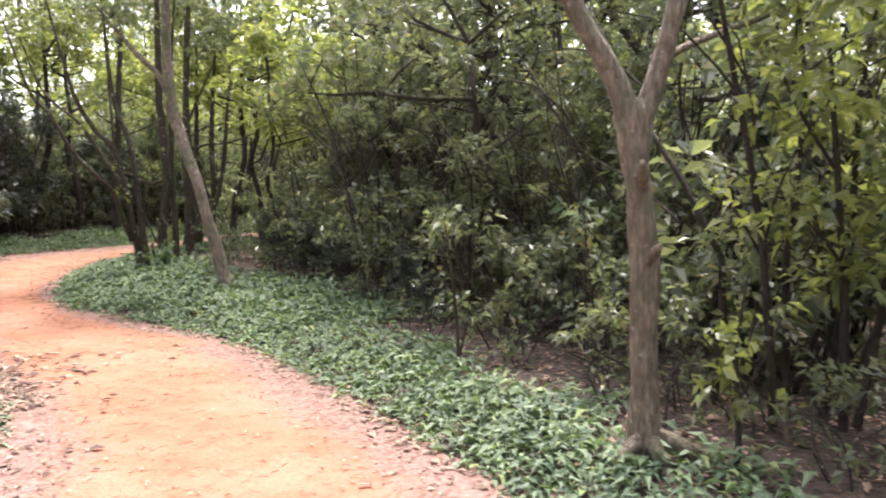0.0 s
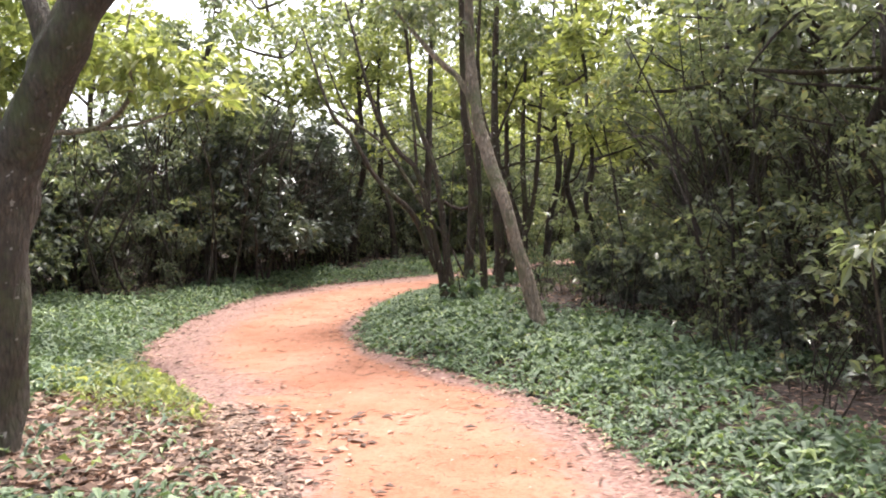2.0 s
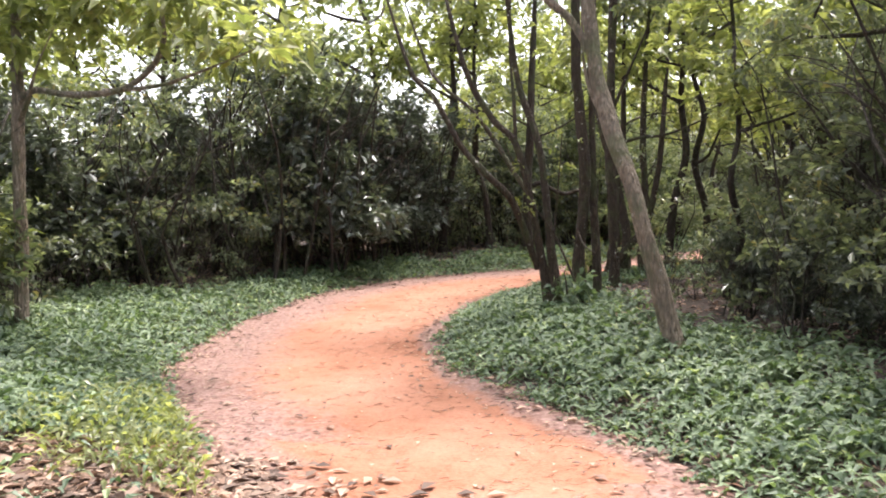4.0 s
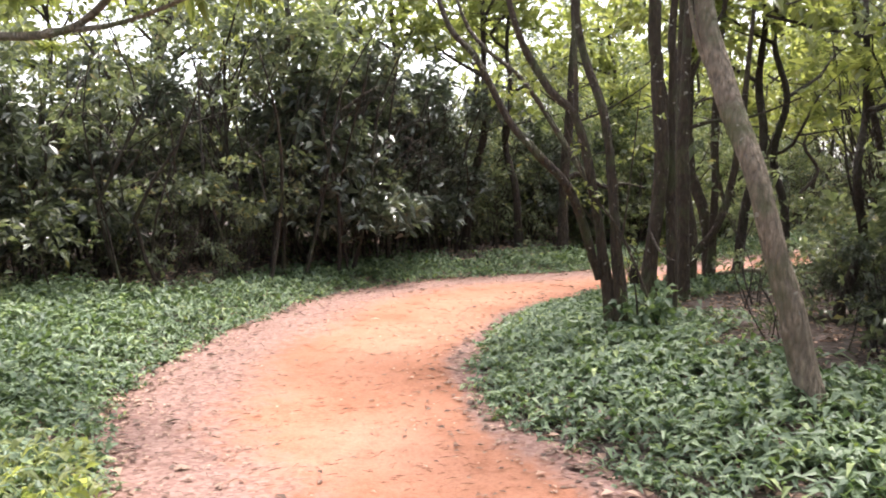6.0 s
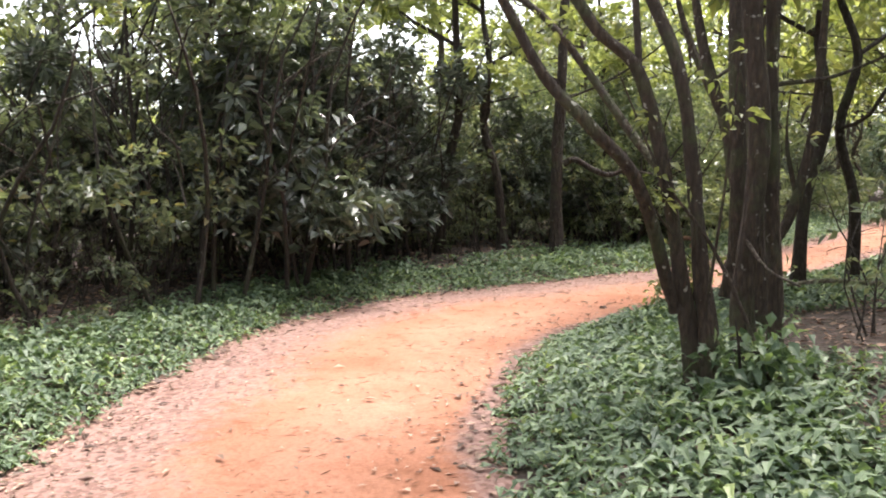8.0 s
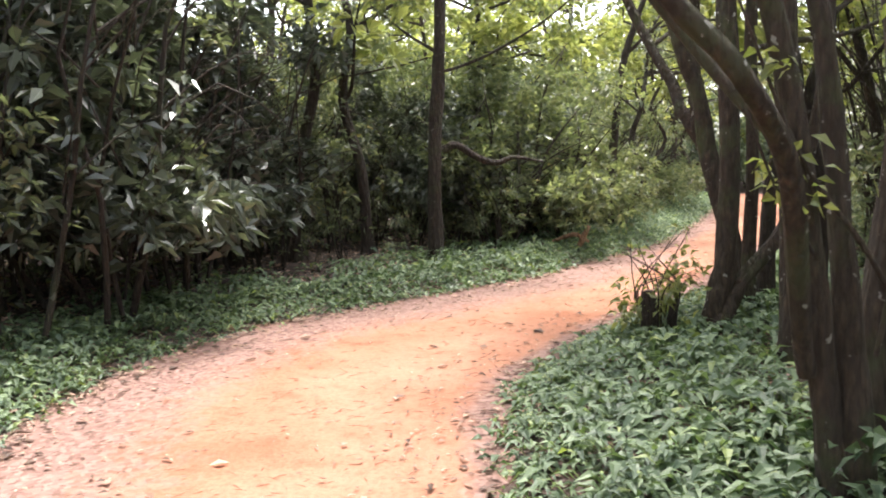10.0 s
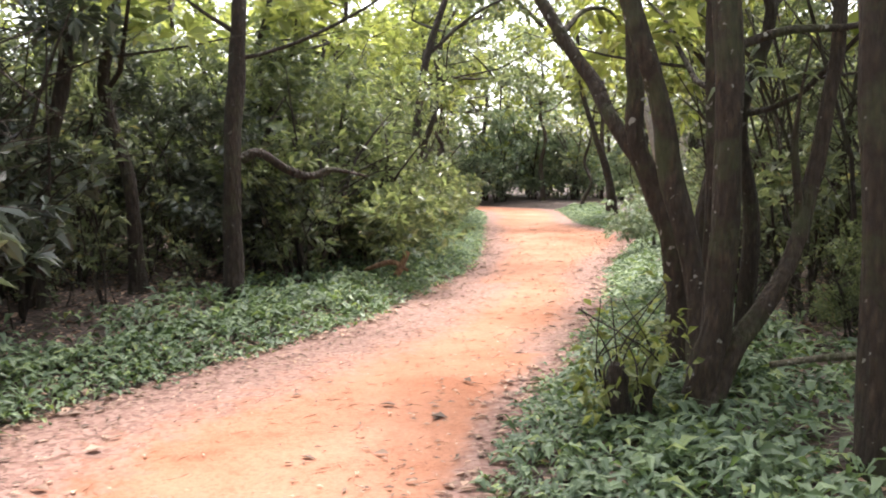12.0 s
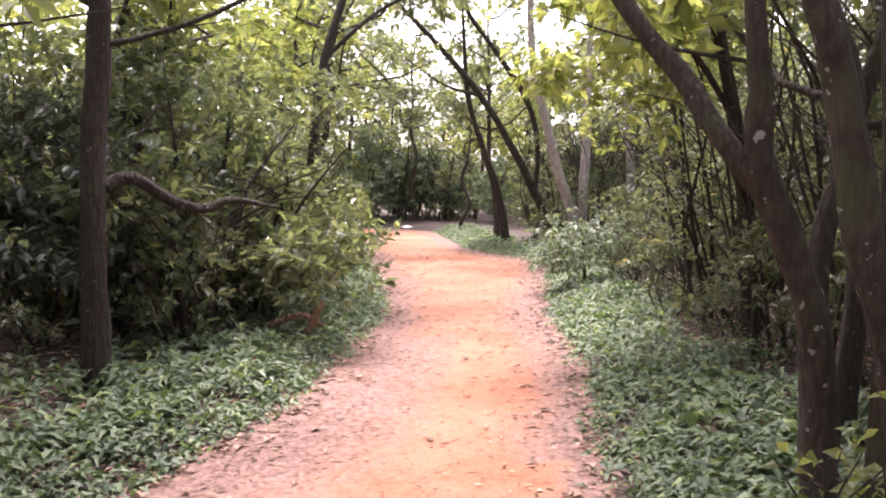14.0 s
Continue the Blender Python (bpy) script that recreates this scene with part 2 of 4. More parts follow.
# ---- mesh helpers ----
def mesh_of(name, verts, faces, mat, smooth=False):
    me = bpy.data.meshes.new(name)
    verts, faces = np.asarray(verts, np.float32), np.asarray(faces, np.int32)
    k = faces.shape[1]
    me.vertices.add(len(verts))
    me.vertices.foreach_set("co", verts.ravel())
    me.loops.add(faces.size)
    me.loops.foreach_set("vertex_index", faces.ravel())
    me.polygons.add(len(faces))
    me.polygons.foreach_set("loop_start", np.arange(0, faces.size, k, dtype=np.int32))
    me.polygons.foreach_set("loop_total", np.full(len(faces), k, np.int32))
    me.polygons.foreach_set("use_smooth", np.full(len(faces), smooth, bool))
    me.materials.append(mat)
    me.update(calc_edges=True)
    me.validate()
    return me


def part(name, me, parent, label=""):
    ob = new(name, me)
    ob.parent = parent
    if label:
        tagged(ob, label)
    return ob


def unit(v):
    return v / (np.linalg.norm(v, axis=-1, keepdims=True) + 1e-9)


def tubes(name, limbs, mat, sides=9, rough=0.06, seed=0):
    """One mesh out of tapered, slightly lumpy limbs, each a list of (x, y, z, radius)."""
    verts, faces, start = [], [], 0
    for n, limb in enumerate(limbs):
        p = spline(limb, 7 if sides > 7 else 4 if sides > 6 else 2)
        c, r = p[:, :3], np.clip(p[:, 3], 0.002, None)
        way = unit(np.gradient(c, axis=0))
        side = unit(np.cross(way, (0.31, 0.95, 0.07)))
        over = np.cross(way, side)
        ang = np.arange(sides) * 2 * math.pi / sides
        lump = 1 + rough * np.sin(ang[None, :] * 2 + np.arange(len(c))[:, None] * 0.45 + n + seed) \
            + rough * np.sin(ang[None, :] * 3 - np.arange(len(c))[:, None] * 0.9 + seed * 2 + n)
        ring = c[:, None, :] + (r[:, None] * lump)[..., None] * (np.cos(ang)[None, :, None] * side[:, None, :] + np.sin(ang)[None, :, None] * over[:, None, :])
        verts.append(ring.reshape(-1, 3))
        i, j = np.meshgrid(np.arange(len(c) - 1), np.arange(sides), indexing="ij")
        a, b = i * sides + j, i * sides + (j + 1) % sides
        faces.append(np.stack([a, b, b + sides, a + sides], -1).reshape(-1, 4) + start)
        verts.append(c[[-1]])
        tip = start + len(c) * sides
        last = start + (len(c) - 1) * sides + np.arange(sides)
        faces.append(np.stack([last, np.roll(last, -1), np.full(sides, tip), np.full(sides, tip)], -1)[:, :4])
        start = tip + 1
    v, f = np.vstack(verts), np.vstack(faces)
    me = bpy.data.meshes.new(name)
    me.from_pydata(v.tolist(), [], [tuple(q[:3]) if q[2] == q[3] else tuple(q) for q in f.tolist()])
    me.polygons.foreach_set("use_smooth", np.ones(len(me.polygons), bool))
    me.materials.append(mat)
    me.update()
    return me


def blades(name, pos, way, up, length, width, mat, droop=0.25, fine=False):
    """Folded leaf blades, one island each: base, two shoulders and a tip; fine ones get a drooping outer half."""
    way = unit(way)
    side = unit(np.cross(way, up))
    top = np.cross(side, way)
    L, W = length[:, None], width[:, None]
    n = len(pos)
    if fine:
        mid = pos + way * L * 0.45
        tip = pos + way * L * 0.95 - np.array((0, 0, 1.0)) * L * droop
        a, b = mid + side * W * 0.5 + top * W * 0.16, mid - side * W * 0.5 + top * W * 0.16
        v = np.stack([pos, a, mid, b, tip], 1).reshape(-1, 3)
        f = np.array([[0, 1, 2], [0, 2, 3], [1, 4, 2], [2, 4, 3]])
        f = (np.arange(n)[:, None, None] * 5 + f[None]).reshape(-1, 3)
    else:
        tip = pos + way * L - np.array((0, 0, 1.0)) * L * droop * 0.6
        mid = pos + way * L * 0.48
        a, b = mid + side * W * 0.5 + top * W * 0.2, mid - side * W * 0.5 + top * W * 0.2
        v = np.stack([pos, a, tip, b], 1).reshape(-1, 3)
        f = np.array([[0, 1, 2], [0, 2, 3]])
        f = (np.arange(n)[:, None, None] * 4 + f[None]).reshape(-1, 3)
    return mesh_of(name, v, f, mat)


def sprays(rng, blobs, sprigs, per, size, slim=0.45, flat=0.6, shell=0.45):
    """Leaves in whorled sprigs spread over soft blobs (x, y, z, rx, ry, rz): position, way, up, length, width."""
    b = np.array(blobs, float)
    share = (b[:, 3] * b[:, 4] * b[:, 5]) ** 0.67
    pick = rng.choice(len(b), sprigs, p=share / share.sum())
    out = unit(rng.normal(size=(sprigs, 3)))
    rad = rng.random(sprigs) ** shell
    c = b[pick, :3] + out * b[pick, 3:] * rad[:, None] * (1 + 0.22 * rng.normal(size=(sprigs, 1)))
    lead = unit(out * (1, 1, 0.5) + (0, 0, 0.25) + 0.5 * rng.normal(size=(sprigs, 3)))
    c, lead = np.repeat(c, per, 0), np.repeat(lead, per, 0)
    n = len(c)
    spin = unit(np.cross(lead, rng.normal(size=(n, 3))))
    way = unit(lead * rng.uniform(0.1, 0.9, (n, 1)) + spin * (1, 1, flat))
    pos = c + lead * rng.uniform(-0.6, 0.5, (n, 1)) * size + way * size * 0.12
    up = unit(np.array((0, 0, 1.0)) + 0.7 * rng.normal(size=(n, 3)))
    length = size * rng.uniform(0.6, 1.25, n)
    return pos, way, up, length, length * slim * rng.uniform(0.8, 1.2, n)


def thing(name, x, y, z, label, category, group="", kind=""):
    ob = new(name)
    ob.location = (x, y, z)
    ob.empty_display_size = 0.2
    return tagged(ob, label, category, group, kind)


# ---- ground and path ----
def build_ground():
    xs = np.concatenate([[-400, -200, -100, -60, -40], np.arange(-28, 18.1, 0.3), [25, 40, 60, 100, 200, 400]])
    ys = np.concatenate([[-400, -200, -100, -50, -25], np.arange(-12, 52.1, 0.3), [60, 75, 100, 200, 400]])
    gx, gy = np.meshgrid(xs, ys, indexing="ij")
    x, y = gx.ravel(), gy.ravel()
    z = level(x, y)
    i, j = np.meshgrid(np.arange(len(xs) - 1), np.arange(len(ys) - 1), indexing="ij")
    a = i * len(ys) + j
    f = np.stack([a, a + len(ys), a + len(ys) + 1, a + 1], -1).reshape(-1, 4)
    tagged(new("ground", mesh_of("ground", np.stack([x, y, z], 1), f, SOIL, True)), "dark brown forest floor strewn with rotting leaves", "ground", kind="structure")


def build_path():
    across = 36
    l, r = spline([a for a, b in STATIONS], 24), spline([b for a, b in STATIONS], 24)
    w = np.linalg.norm(r - l, axis=1, keepdims=True)
    l, r = l - (r - l) / w * 0.3, r + (r - l) / w * 0.3
    s = np.linspace(0, 1, across)[None, :, None]
    p = l[:, None, :] * (1 - s) + r[:, None, :] * s
    x, y = p[..., 0].ravel(), p[..., 1].ravel()
    d, by_inner = beyond(x, y)
    z = np.interp(y, GROUND_Y, GROUND_Z) + 0.012 * wobble(x, y, 1.1) + 0.006 * wobble(x, y, 0.37, 2.0) + 0.008 - 0.05 * np.clip(d, 0, 1)
    c = (l + r) / 2
    n = len(l)
    i, j = np.meshgrid(np.arange(n - 1), np.arange(across - 1), indexing="ij")
    a = i * across + j
    f = np.stack([a, a + 1, a + across + 1, a + across], -1).reshape(-1, 4)
    me = mesh_of("path", np.stack([x, y, z], 1), f, EARTH, True)
    wide = 0.72 + 0.25 * wobble(x, y, 5.0, 1.0) + np.where((x < np.interp(y, c[:, 1], c[:, 0])) & (y > 9) & (y < 23), 0.6, 0.0) - np.where(by_inner & (y > 9) & (y < 19), 0.36, 0.0)
    margin = np.clip(1 - (-d) / wide, 0, 1) * 0.85
    attr = me.attributes.new("margin", "FLOAT", "POINT")
    attr.data.foreach_set("value", margin.astype(np.float32))
    tagged(new("path", me), "winding trodden path of orange earth with littered margins", "path", kind="structure")


build_ground()
build_path()


# ---- plants ----
def stems_of(rng, count, height, spread, radius, twigs=4):
    """Crooked stems, each a list of lines: the stem and its twigs."""
    out = []
    for _ in range(count):
        a, r = rng.uniform(0, 6.28), rng.uniform(0.3, 1.0) * spread
        o = rng.uniform(0.25, 0.6) * spread if count > 5 else 0.14
        x, y = o * math.cos(a + 0.5), o * math.sin(a + 0.5)
        h = height * rng.uniform(0.7, 1.0)
        k = radius * rng.uniform(0.6, 1.3)
        b = rng.normal(size=4) * 0.14
        lines = [[(x, y, -0.08, k * 1.25), (x + r * 0.2 * math.cos(a) + b[0], y + r * 0.2 * math.sin(a) + b[1], h * 0.35, k),
                  (x + r * 0.55 * math.cos(a) + b[2], y + r * 0.55 * math.sin(a) + b[3], h * 0.7, k * 0.7), (x + r * math.cos(a), y + r * math.sin(a), h, k * 0.25)]]
        for _ in range(twigs):
            f = rng.uniform(0.15, 0.8)
            t = a + rng.normal() * 1.2
            q = rng.uniform(0.35, 0.9) * spread
            bx, by, bz = x + r * f * 0.6 * math.cos(a), y + r * f * 0.6 * math.sin(a), h * f
            lines.append([(bx, by, bz, k * 0.45), (bx + q * 0.5 * math.cos(t), by + q * 0.5 * math.sin(t), bz + 0.12 * h + rng.normal() * 0.06, k * 0.3),
                          (bx + q * math.cos(t), by + q * math.sin(t), bz + 0.16 * h + rng.normal() * 0.12, k * 0.12)])
        out.append(lines)
    return out


def make_shrub(seed, height, spread, leaf, sprigs, per, size, label, low=0.3, stems=6, count=11, thick=0.024, plump=1.0):
    rng = np.random.default_rng(seed)
    root = thing("shrub", 0, 0, 0, label, "shrub", "understorey shrubs")
    for lines in stems_of(rng, stems, height, spread * 0.9, thick, 6):
        part("stem", tubes("shrub_stem", lines, BARK_DARK, 4, 0.05, seed), root)
    blobs = []
    for _ in range(count):
        a, r, h = rng.uniform(0, 6.28), rng.uniform(0.1, 0.9) * spread, rng.uniform(low, 1.0)
        s = rng.uniform(0.35, 0.6) * spread * (1.1 - 0.3 * h) * plump
        blobs.append((r * math.cos(a), r * math.sin(a), h * height, s, s, s * rng.uniform(0.5, 0.85)))
    part("crown", blades("shrub_crown", *sprays(rng, blobs, sprigs, per, size), leaf), root)
    return root


def make_tree(seed, height, radius, bark, leaf, sprigs, per, size, label, crown_from=0.5, spread=1.5, lean=0.3, bend=0.09):
    rng = np.random.default_rng(seed)
    root = thing("tree", 0, 0, 0, label, "tree", "forest trees")
    a = rng.uniform(0, 6.28)
    dx, dy = lean * math.cos(a), lean * math.sin(a)
    line = [(0, 0, -0.12, radius * 1.6), (0, 0, 0.25, radius * 1.1)]
    for f in (0.17, 0.3, 0.43, 0.56, 0.7, 0.85, 1.0):
        b = rng.normal(size=2) * bend
        line.append((dx * f + b[0], dy * f + b[1], height * f, radius * (1.08 - 0.95 * f)))
    part("trunk", tubes("tree_trunk", [line], bark, 7, 0.06, seed), root)
    blobs = []
    for k in range(8):
        f = crown_from + (0.97 - crown_from) * k / 7
        t = a + 2.4 * k + rng.normal() * 0.4
        base = line[2 + min(6, max(0, int((f - 0.1) * 7)))]
        x, y, z, _ = base
        q = spread * rng.uniform(0.6, 1.1) * (1.15 - 0.5 * f)
        b = rng.normal(size=3) * bend * 1.5
        part("limb", tubes("tree_limb", [[(x, y, z, radius * 0.42), (x + 0.35 * q * math.cos(t) + b[0], y + 0.35 * q * math.sin(t) + b[1], z + 0.12 * q + b[2], radius * 0.32),
                                          (x + 0.65 * q * math.cos(t), y + 0.65 * q * math.sin(t), z + 0.42 * q, radius * 0.2), (x + q * math.cos(t), y + q * math.sin(t), z + 0.6 * q, radius * 0.06)],
                                         [(x + 0.35 * q * math.cos(t), y + 0.35 * q * math.sin(t), z + 0.14 * q, radius * 0.2), (x + 0.6 * q * math.cos(t + 0.6), y + 0.6 * q * math.sin(t + 0.6), z + 0.2 * q, radius * 0.14),
                                          (x + 0.9 * q * math.cos(t + 0.9), y + 0.9 * q * math.sin(t + 0.9), z + 0.3 * q, radius * 0.04)]], bark, 5, 0.05, seed), root)
        s = spread * rng.uniform(0.3, 0.5)
        blobs += [(x + 0.9 * q * math.cos(t), y + 0.9 * q * math.sin(t), z + 0.5 * q, s, s, s * 0.6), (x + 0.55 * q * math.cos(t + 0.4), y + 0.55 * q * math.sin(t + 0.4), z + 0.3 * q, s * 0.8, s * 0.8, s * 0.5)]
    part("crown", blades("tree_crown", *sprays(rng, blobs, sprigs, per, size, shell=0.6), leaf), root)
    return root


def built_tree(name, x, y, z, trunks, limbs, bark, blobs, leaf, label, seed, sprigs=380, per=7, size=0.11, category="tree", sides=12, slim=1.0):
    """A particular tree: trunks and limbs as world lines of (x, y, z, radius), leaf sprays round the ends."""
    rng = np.random.default_rng(seed)
    root = thing(name, x, y, z, label, category)
    shift = np.array((x, y, z, 0.0))
    trunks = [[(px, py, pz, r * slim) for px, py, pz, r in line] for line in trunks]
    limbs = [[(px, py, pz, r * slim) for px, py, pz, r in line] for line in limbs]
    for line in trunks:
        part("trunk", tubes("trunk", [np.array(line) - shift], bark, sides, 0.07, seed), root)
    for line in limbs:
        part("limb", tubes("limb", [np.array(line) - shift], bark, 8, 0.05, seed), root)
    if blobs:
        local = [(bx - x, by - y, bz - z, *rest) for bx, by, bz, *rest in blobs]
        part("crown", blades("crown", *sprays(rng, local, sprigs, per, size), leaf, fine=True), root)
    return root


# pale forked tree beside the start of the walk
built_tree("forked_tree", 1.07, 4.85, 0.0,
           [[(1.07, 4.85, -0.2, 0.17), (1.07, 4.85, 0.05, 0.115), (1.06, 4.85, 0.5, 0.095), (1.05, 4.85, 1.1, 0.092), (1.0, 4.85, 1.5, 0.09), (0.98, 4.86, 1.78, 0.115), (0.97, 4.86, 1.9, 0.09)]],
           [[(0.98, 4.86, 1.72, 0.085), (0.88, 4.85, 2.0, 0.072), (0.74, 4.85, 2.24, 0.068), (0.58, 4.83, 2.55, 0.064), (0.35, 4.8, 3.3, 0.05), (0.1, 4.9, 4.6, 0.02)],
            [(1.0, 4.86, 1.72, 0.085), (1.1, 4.86, 2.02, 0.066), (1.16, 4.85, 2.25, 0.063), (1.24, 4.85, 2.6, 0.058), (1.4, 4.9, 3.4, 0.045), (1.6, 5.0, 4.8, 0.02)],
            [(1.0, 4.95, 1.6, 0.04), (1.1, 5.1, 1.95, 0.035), (1.3, 5.3, 2.2, 0.03), (1.9, 5.5, 2.45, 0.02)],
            [(1.03, 4.78, 1.45, 0.04), (1.0, 4.7, 1.52, 0.035), (0.99, 4.66, 1.57, 0.02)], [(1.06, 4.8, 1.05, 0.04), (1.09, 4.72, 1.12, 0.03), (1.1, 4.7, 1.15, 0.012)]],
           BARK_PALE, [(0.1, 4.9, 4.6, 1.2, 1.2, 0.6), (1.6, 5.0, 4.6, 1.2, 1.2, 0.7), (2.4, 5.4, 4.0, 0.9, 0.9, 0.5)], LEAF_MID,
           "pale grey-brown tree with knots forking into two limbs", 11, 420, slim=0.82)
for k, (dx, dy, dz) in enumerate(((0.32, -0.05, -0.02), (0.5, -0.12, -0.03), (-0.22, -0.2, -0.05), (0.1, -0.33, -0.05))):
    part("root", tubes("root", [[(0.02, 0, 0.12, 0.05), (dx * 0.4, dy * 0.4, 0.05, 0.045), (dx * 0.75, dy * 0.75, 0.02 + dz, 0.03), (dx, dy, dz - 0.05, 0.015)]], BARK_PALE, 8, 0.1, k), bpy.data.objects["forked_tree"])
# thick tree on the other side of the path
built_tree("thick_tree", -5.0, 6.36, -0.1,
           [[(-5.02, 6.36, -0.35, 0.3), (-5.0, 6.36, 0.0, 0.21), (-4.93, 6.36, 0.5, 0.19), (-4.83, 6.36, 1.2, 0.175), (-4.76, 6.36, 1.62, 0.19), (-4.72, 6.36, 1.85, 0.17)]],
           [[(-4.74, 6.36, 1.65, 0.16), (-4.52, 6.36, 2.0, 0.145), (-4.33, 6.36, 2.3, 0.14), (-4.16, 6.36, 2.55, 0.13), (-3.85, 6.4, 3.0, 0.1), (-3.5, 6.5, 4.2, 0.04)],
            [(-4.8, 6.36, 1.6, 0.12), (-5.02, 6.3, 1.85, 0.09), (-5.3, 6.25, 2.1, 0.08), (-5.8, 6.2, 2.6, 0.06), (-6.3, 6.3, 3.8, 0.03)],
            [(-4.33, 6.36, 2.28, 0.08), (-4.42, 6.36, 2.5, 0.075), (-4.6, 6.4, 3.0, 0.06), (-4.8, 6.6, 4.2, 0.03)],
            [(-5.0, 6.3, 1.9, 0.04), (-4.75, 6.15, 2.2, 0.03), (-4.5, 6.1, 2.35, 0.02)]],
           BARK_GREY, [(-3.7, 6.5, 4.4, 1.3, 1.3, 0.7), (-6.0, 6.3, 4.0, 1.3, 1.2, 0.8), (-4.9, 6.9, 4.8, 1.2, 1.2, 0.7), (-5.15, 6.1, 2.05, 0.28, 0.25, 0.15)], LEAF_MID,
           "thick grey-brown tree with mossy bark leaning and forking", 12, 460)
# thin pale tree on the outer bank with a long branch over the green
built_tree("thin_tree", -9.65, 10.9, 0.1,
           [[(-9.66, 10.9, -0.15, 0.1), (-9.65, 10.9, 0.2, 0.075), (-9.6, 10.9, 1.0, 0.07), (-9.58, 10.9, 1.8, 0.066), (-9.54, 10.9, 2.5, 0.062), (-9.5, 10.9, 3.6, 0.05), (-9.4, 10.9, 5.2, 0.02)]],
           [[(-9.54, 10.9, 2.42, 0.04), (-9.2, 10.85, 2.5, 0.036), (-8.6, 10.8, 2.41, 0.033), (-7.87, 10.8, 2.44, 0.03), (-7.42, 10.8, 2.78, 0.025), (-7.44, 10.8, 3.39, 0.015), (-7.3, 10.8, 3.9, 0.006)],
            [(-8.2, 10.8, 2.42, 0.022), (-7.5, 10.8, 2.42, 0.02), (-6.8, 10.8, 2.55, 0.012), (-6.2, 10.8, 2.7, 0.005)],
            [(-9.55, 10.9, 2.2, 0.03), (-9.3, 10.8, 2.35, 0.025), (-9.0, 10.7, 2.7, 0.012), (-8.7, 10.7, 3.1, 0.006)]],
           BARK_PALE, [(-7.2, 10.8, 3.2, 0.75, 0.6, 0.45), (-6.4, 10.8, 2.72, 0.6, 0.5, 0.22), (-8.3, 10.9, 3.4, 0.9, 0.7, 0.5), (-9.6, 11.0, 3.4, 0.9, 0.8, 0.7), (-9.3, 11.2, 4.6, 1.1, 1.1, 0.6), (-9.9, 10.8, 1.0, 0.3, 0.3, 0.25)],
           LEAF_BRIGHT, "thin pale tree with a long leafy side branch", 13, 620, 6, 0.19)
# leaning pale tree on the inner bank
built_tree("leaning_tree", -2.9, 11.8, 0.0,
           [[(-2.86, 11.78, -0.2, 0.12), (-2.9, 11.8, 0.04, 0.1), (-3.06, 11.8, 0.65, 0.09), (-3.28, 11.85, 1.41, 0.086), (-3.55, 12.0, 2.1, 0.085), (-3.68, 12.1, 2.7, 0.075), (-3.75, 12.2, 3.6, 0.06), (-3.7, 12.3, 5.5, 0.02)]],
           [[(-3.62, 12.05, 2.45, 0.05), (-3.85, 12.05, 2.85, 0.045), (-4.1, 12.0, 3.1, 0.04), (-4.6, 12.0, 3.7, 0.02)], [(-3.5, 12.0, 1.98, 0.02), (-3.62, 12.0, 2.1, 0.02), (-3.72, 11.98, 2.5, 0.016), (-3.7, 11.9, 3.2, 0.008)]],
           BARK_PALE, [(-3.8, 12.2, 4.6, 1.2, 1.2, 0.7), (-4.4, 12.0, 3.7, 0.6, 0.6, 0.3), (-3.0, 12.3, 4.0, 0.7, 0.7, 0.4)], LEAF_MID,
           "slender pale tree leaning over the green bank", 14, 420, slim=0.85)
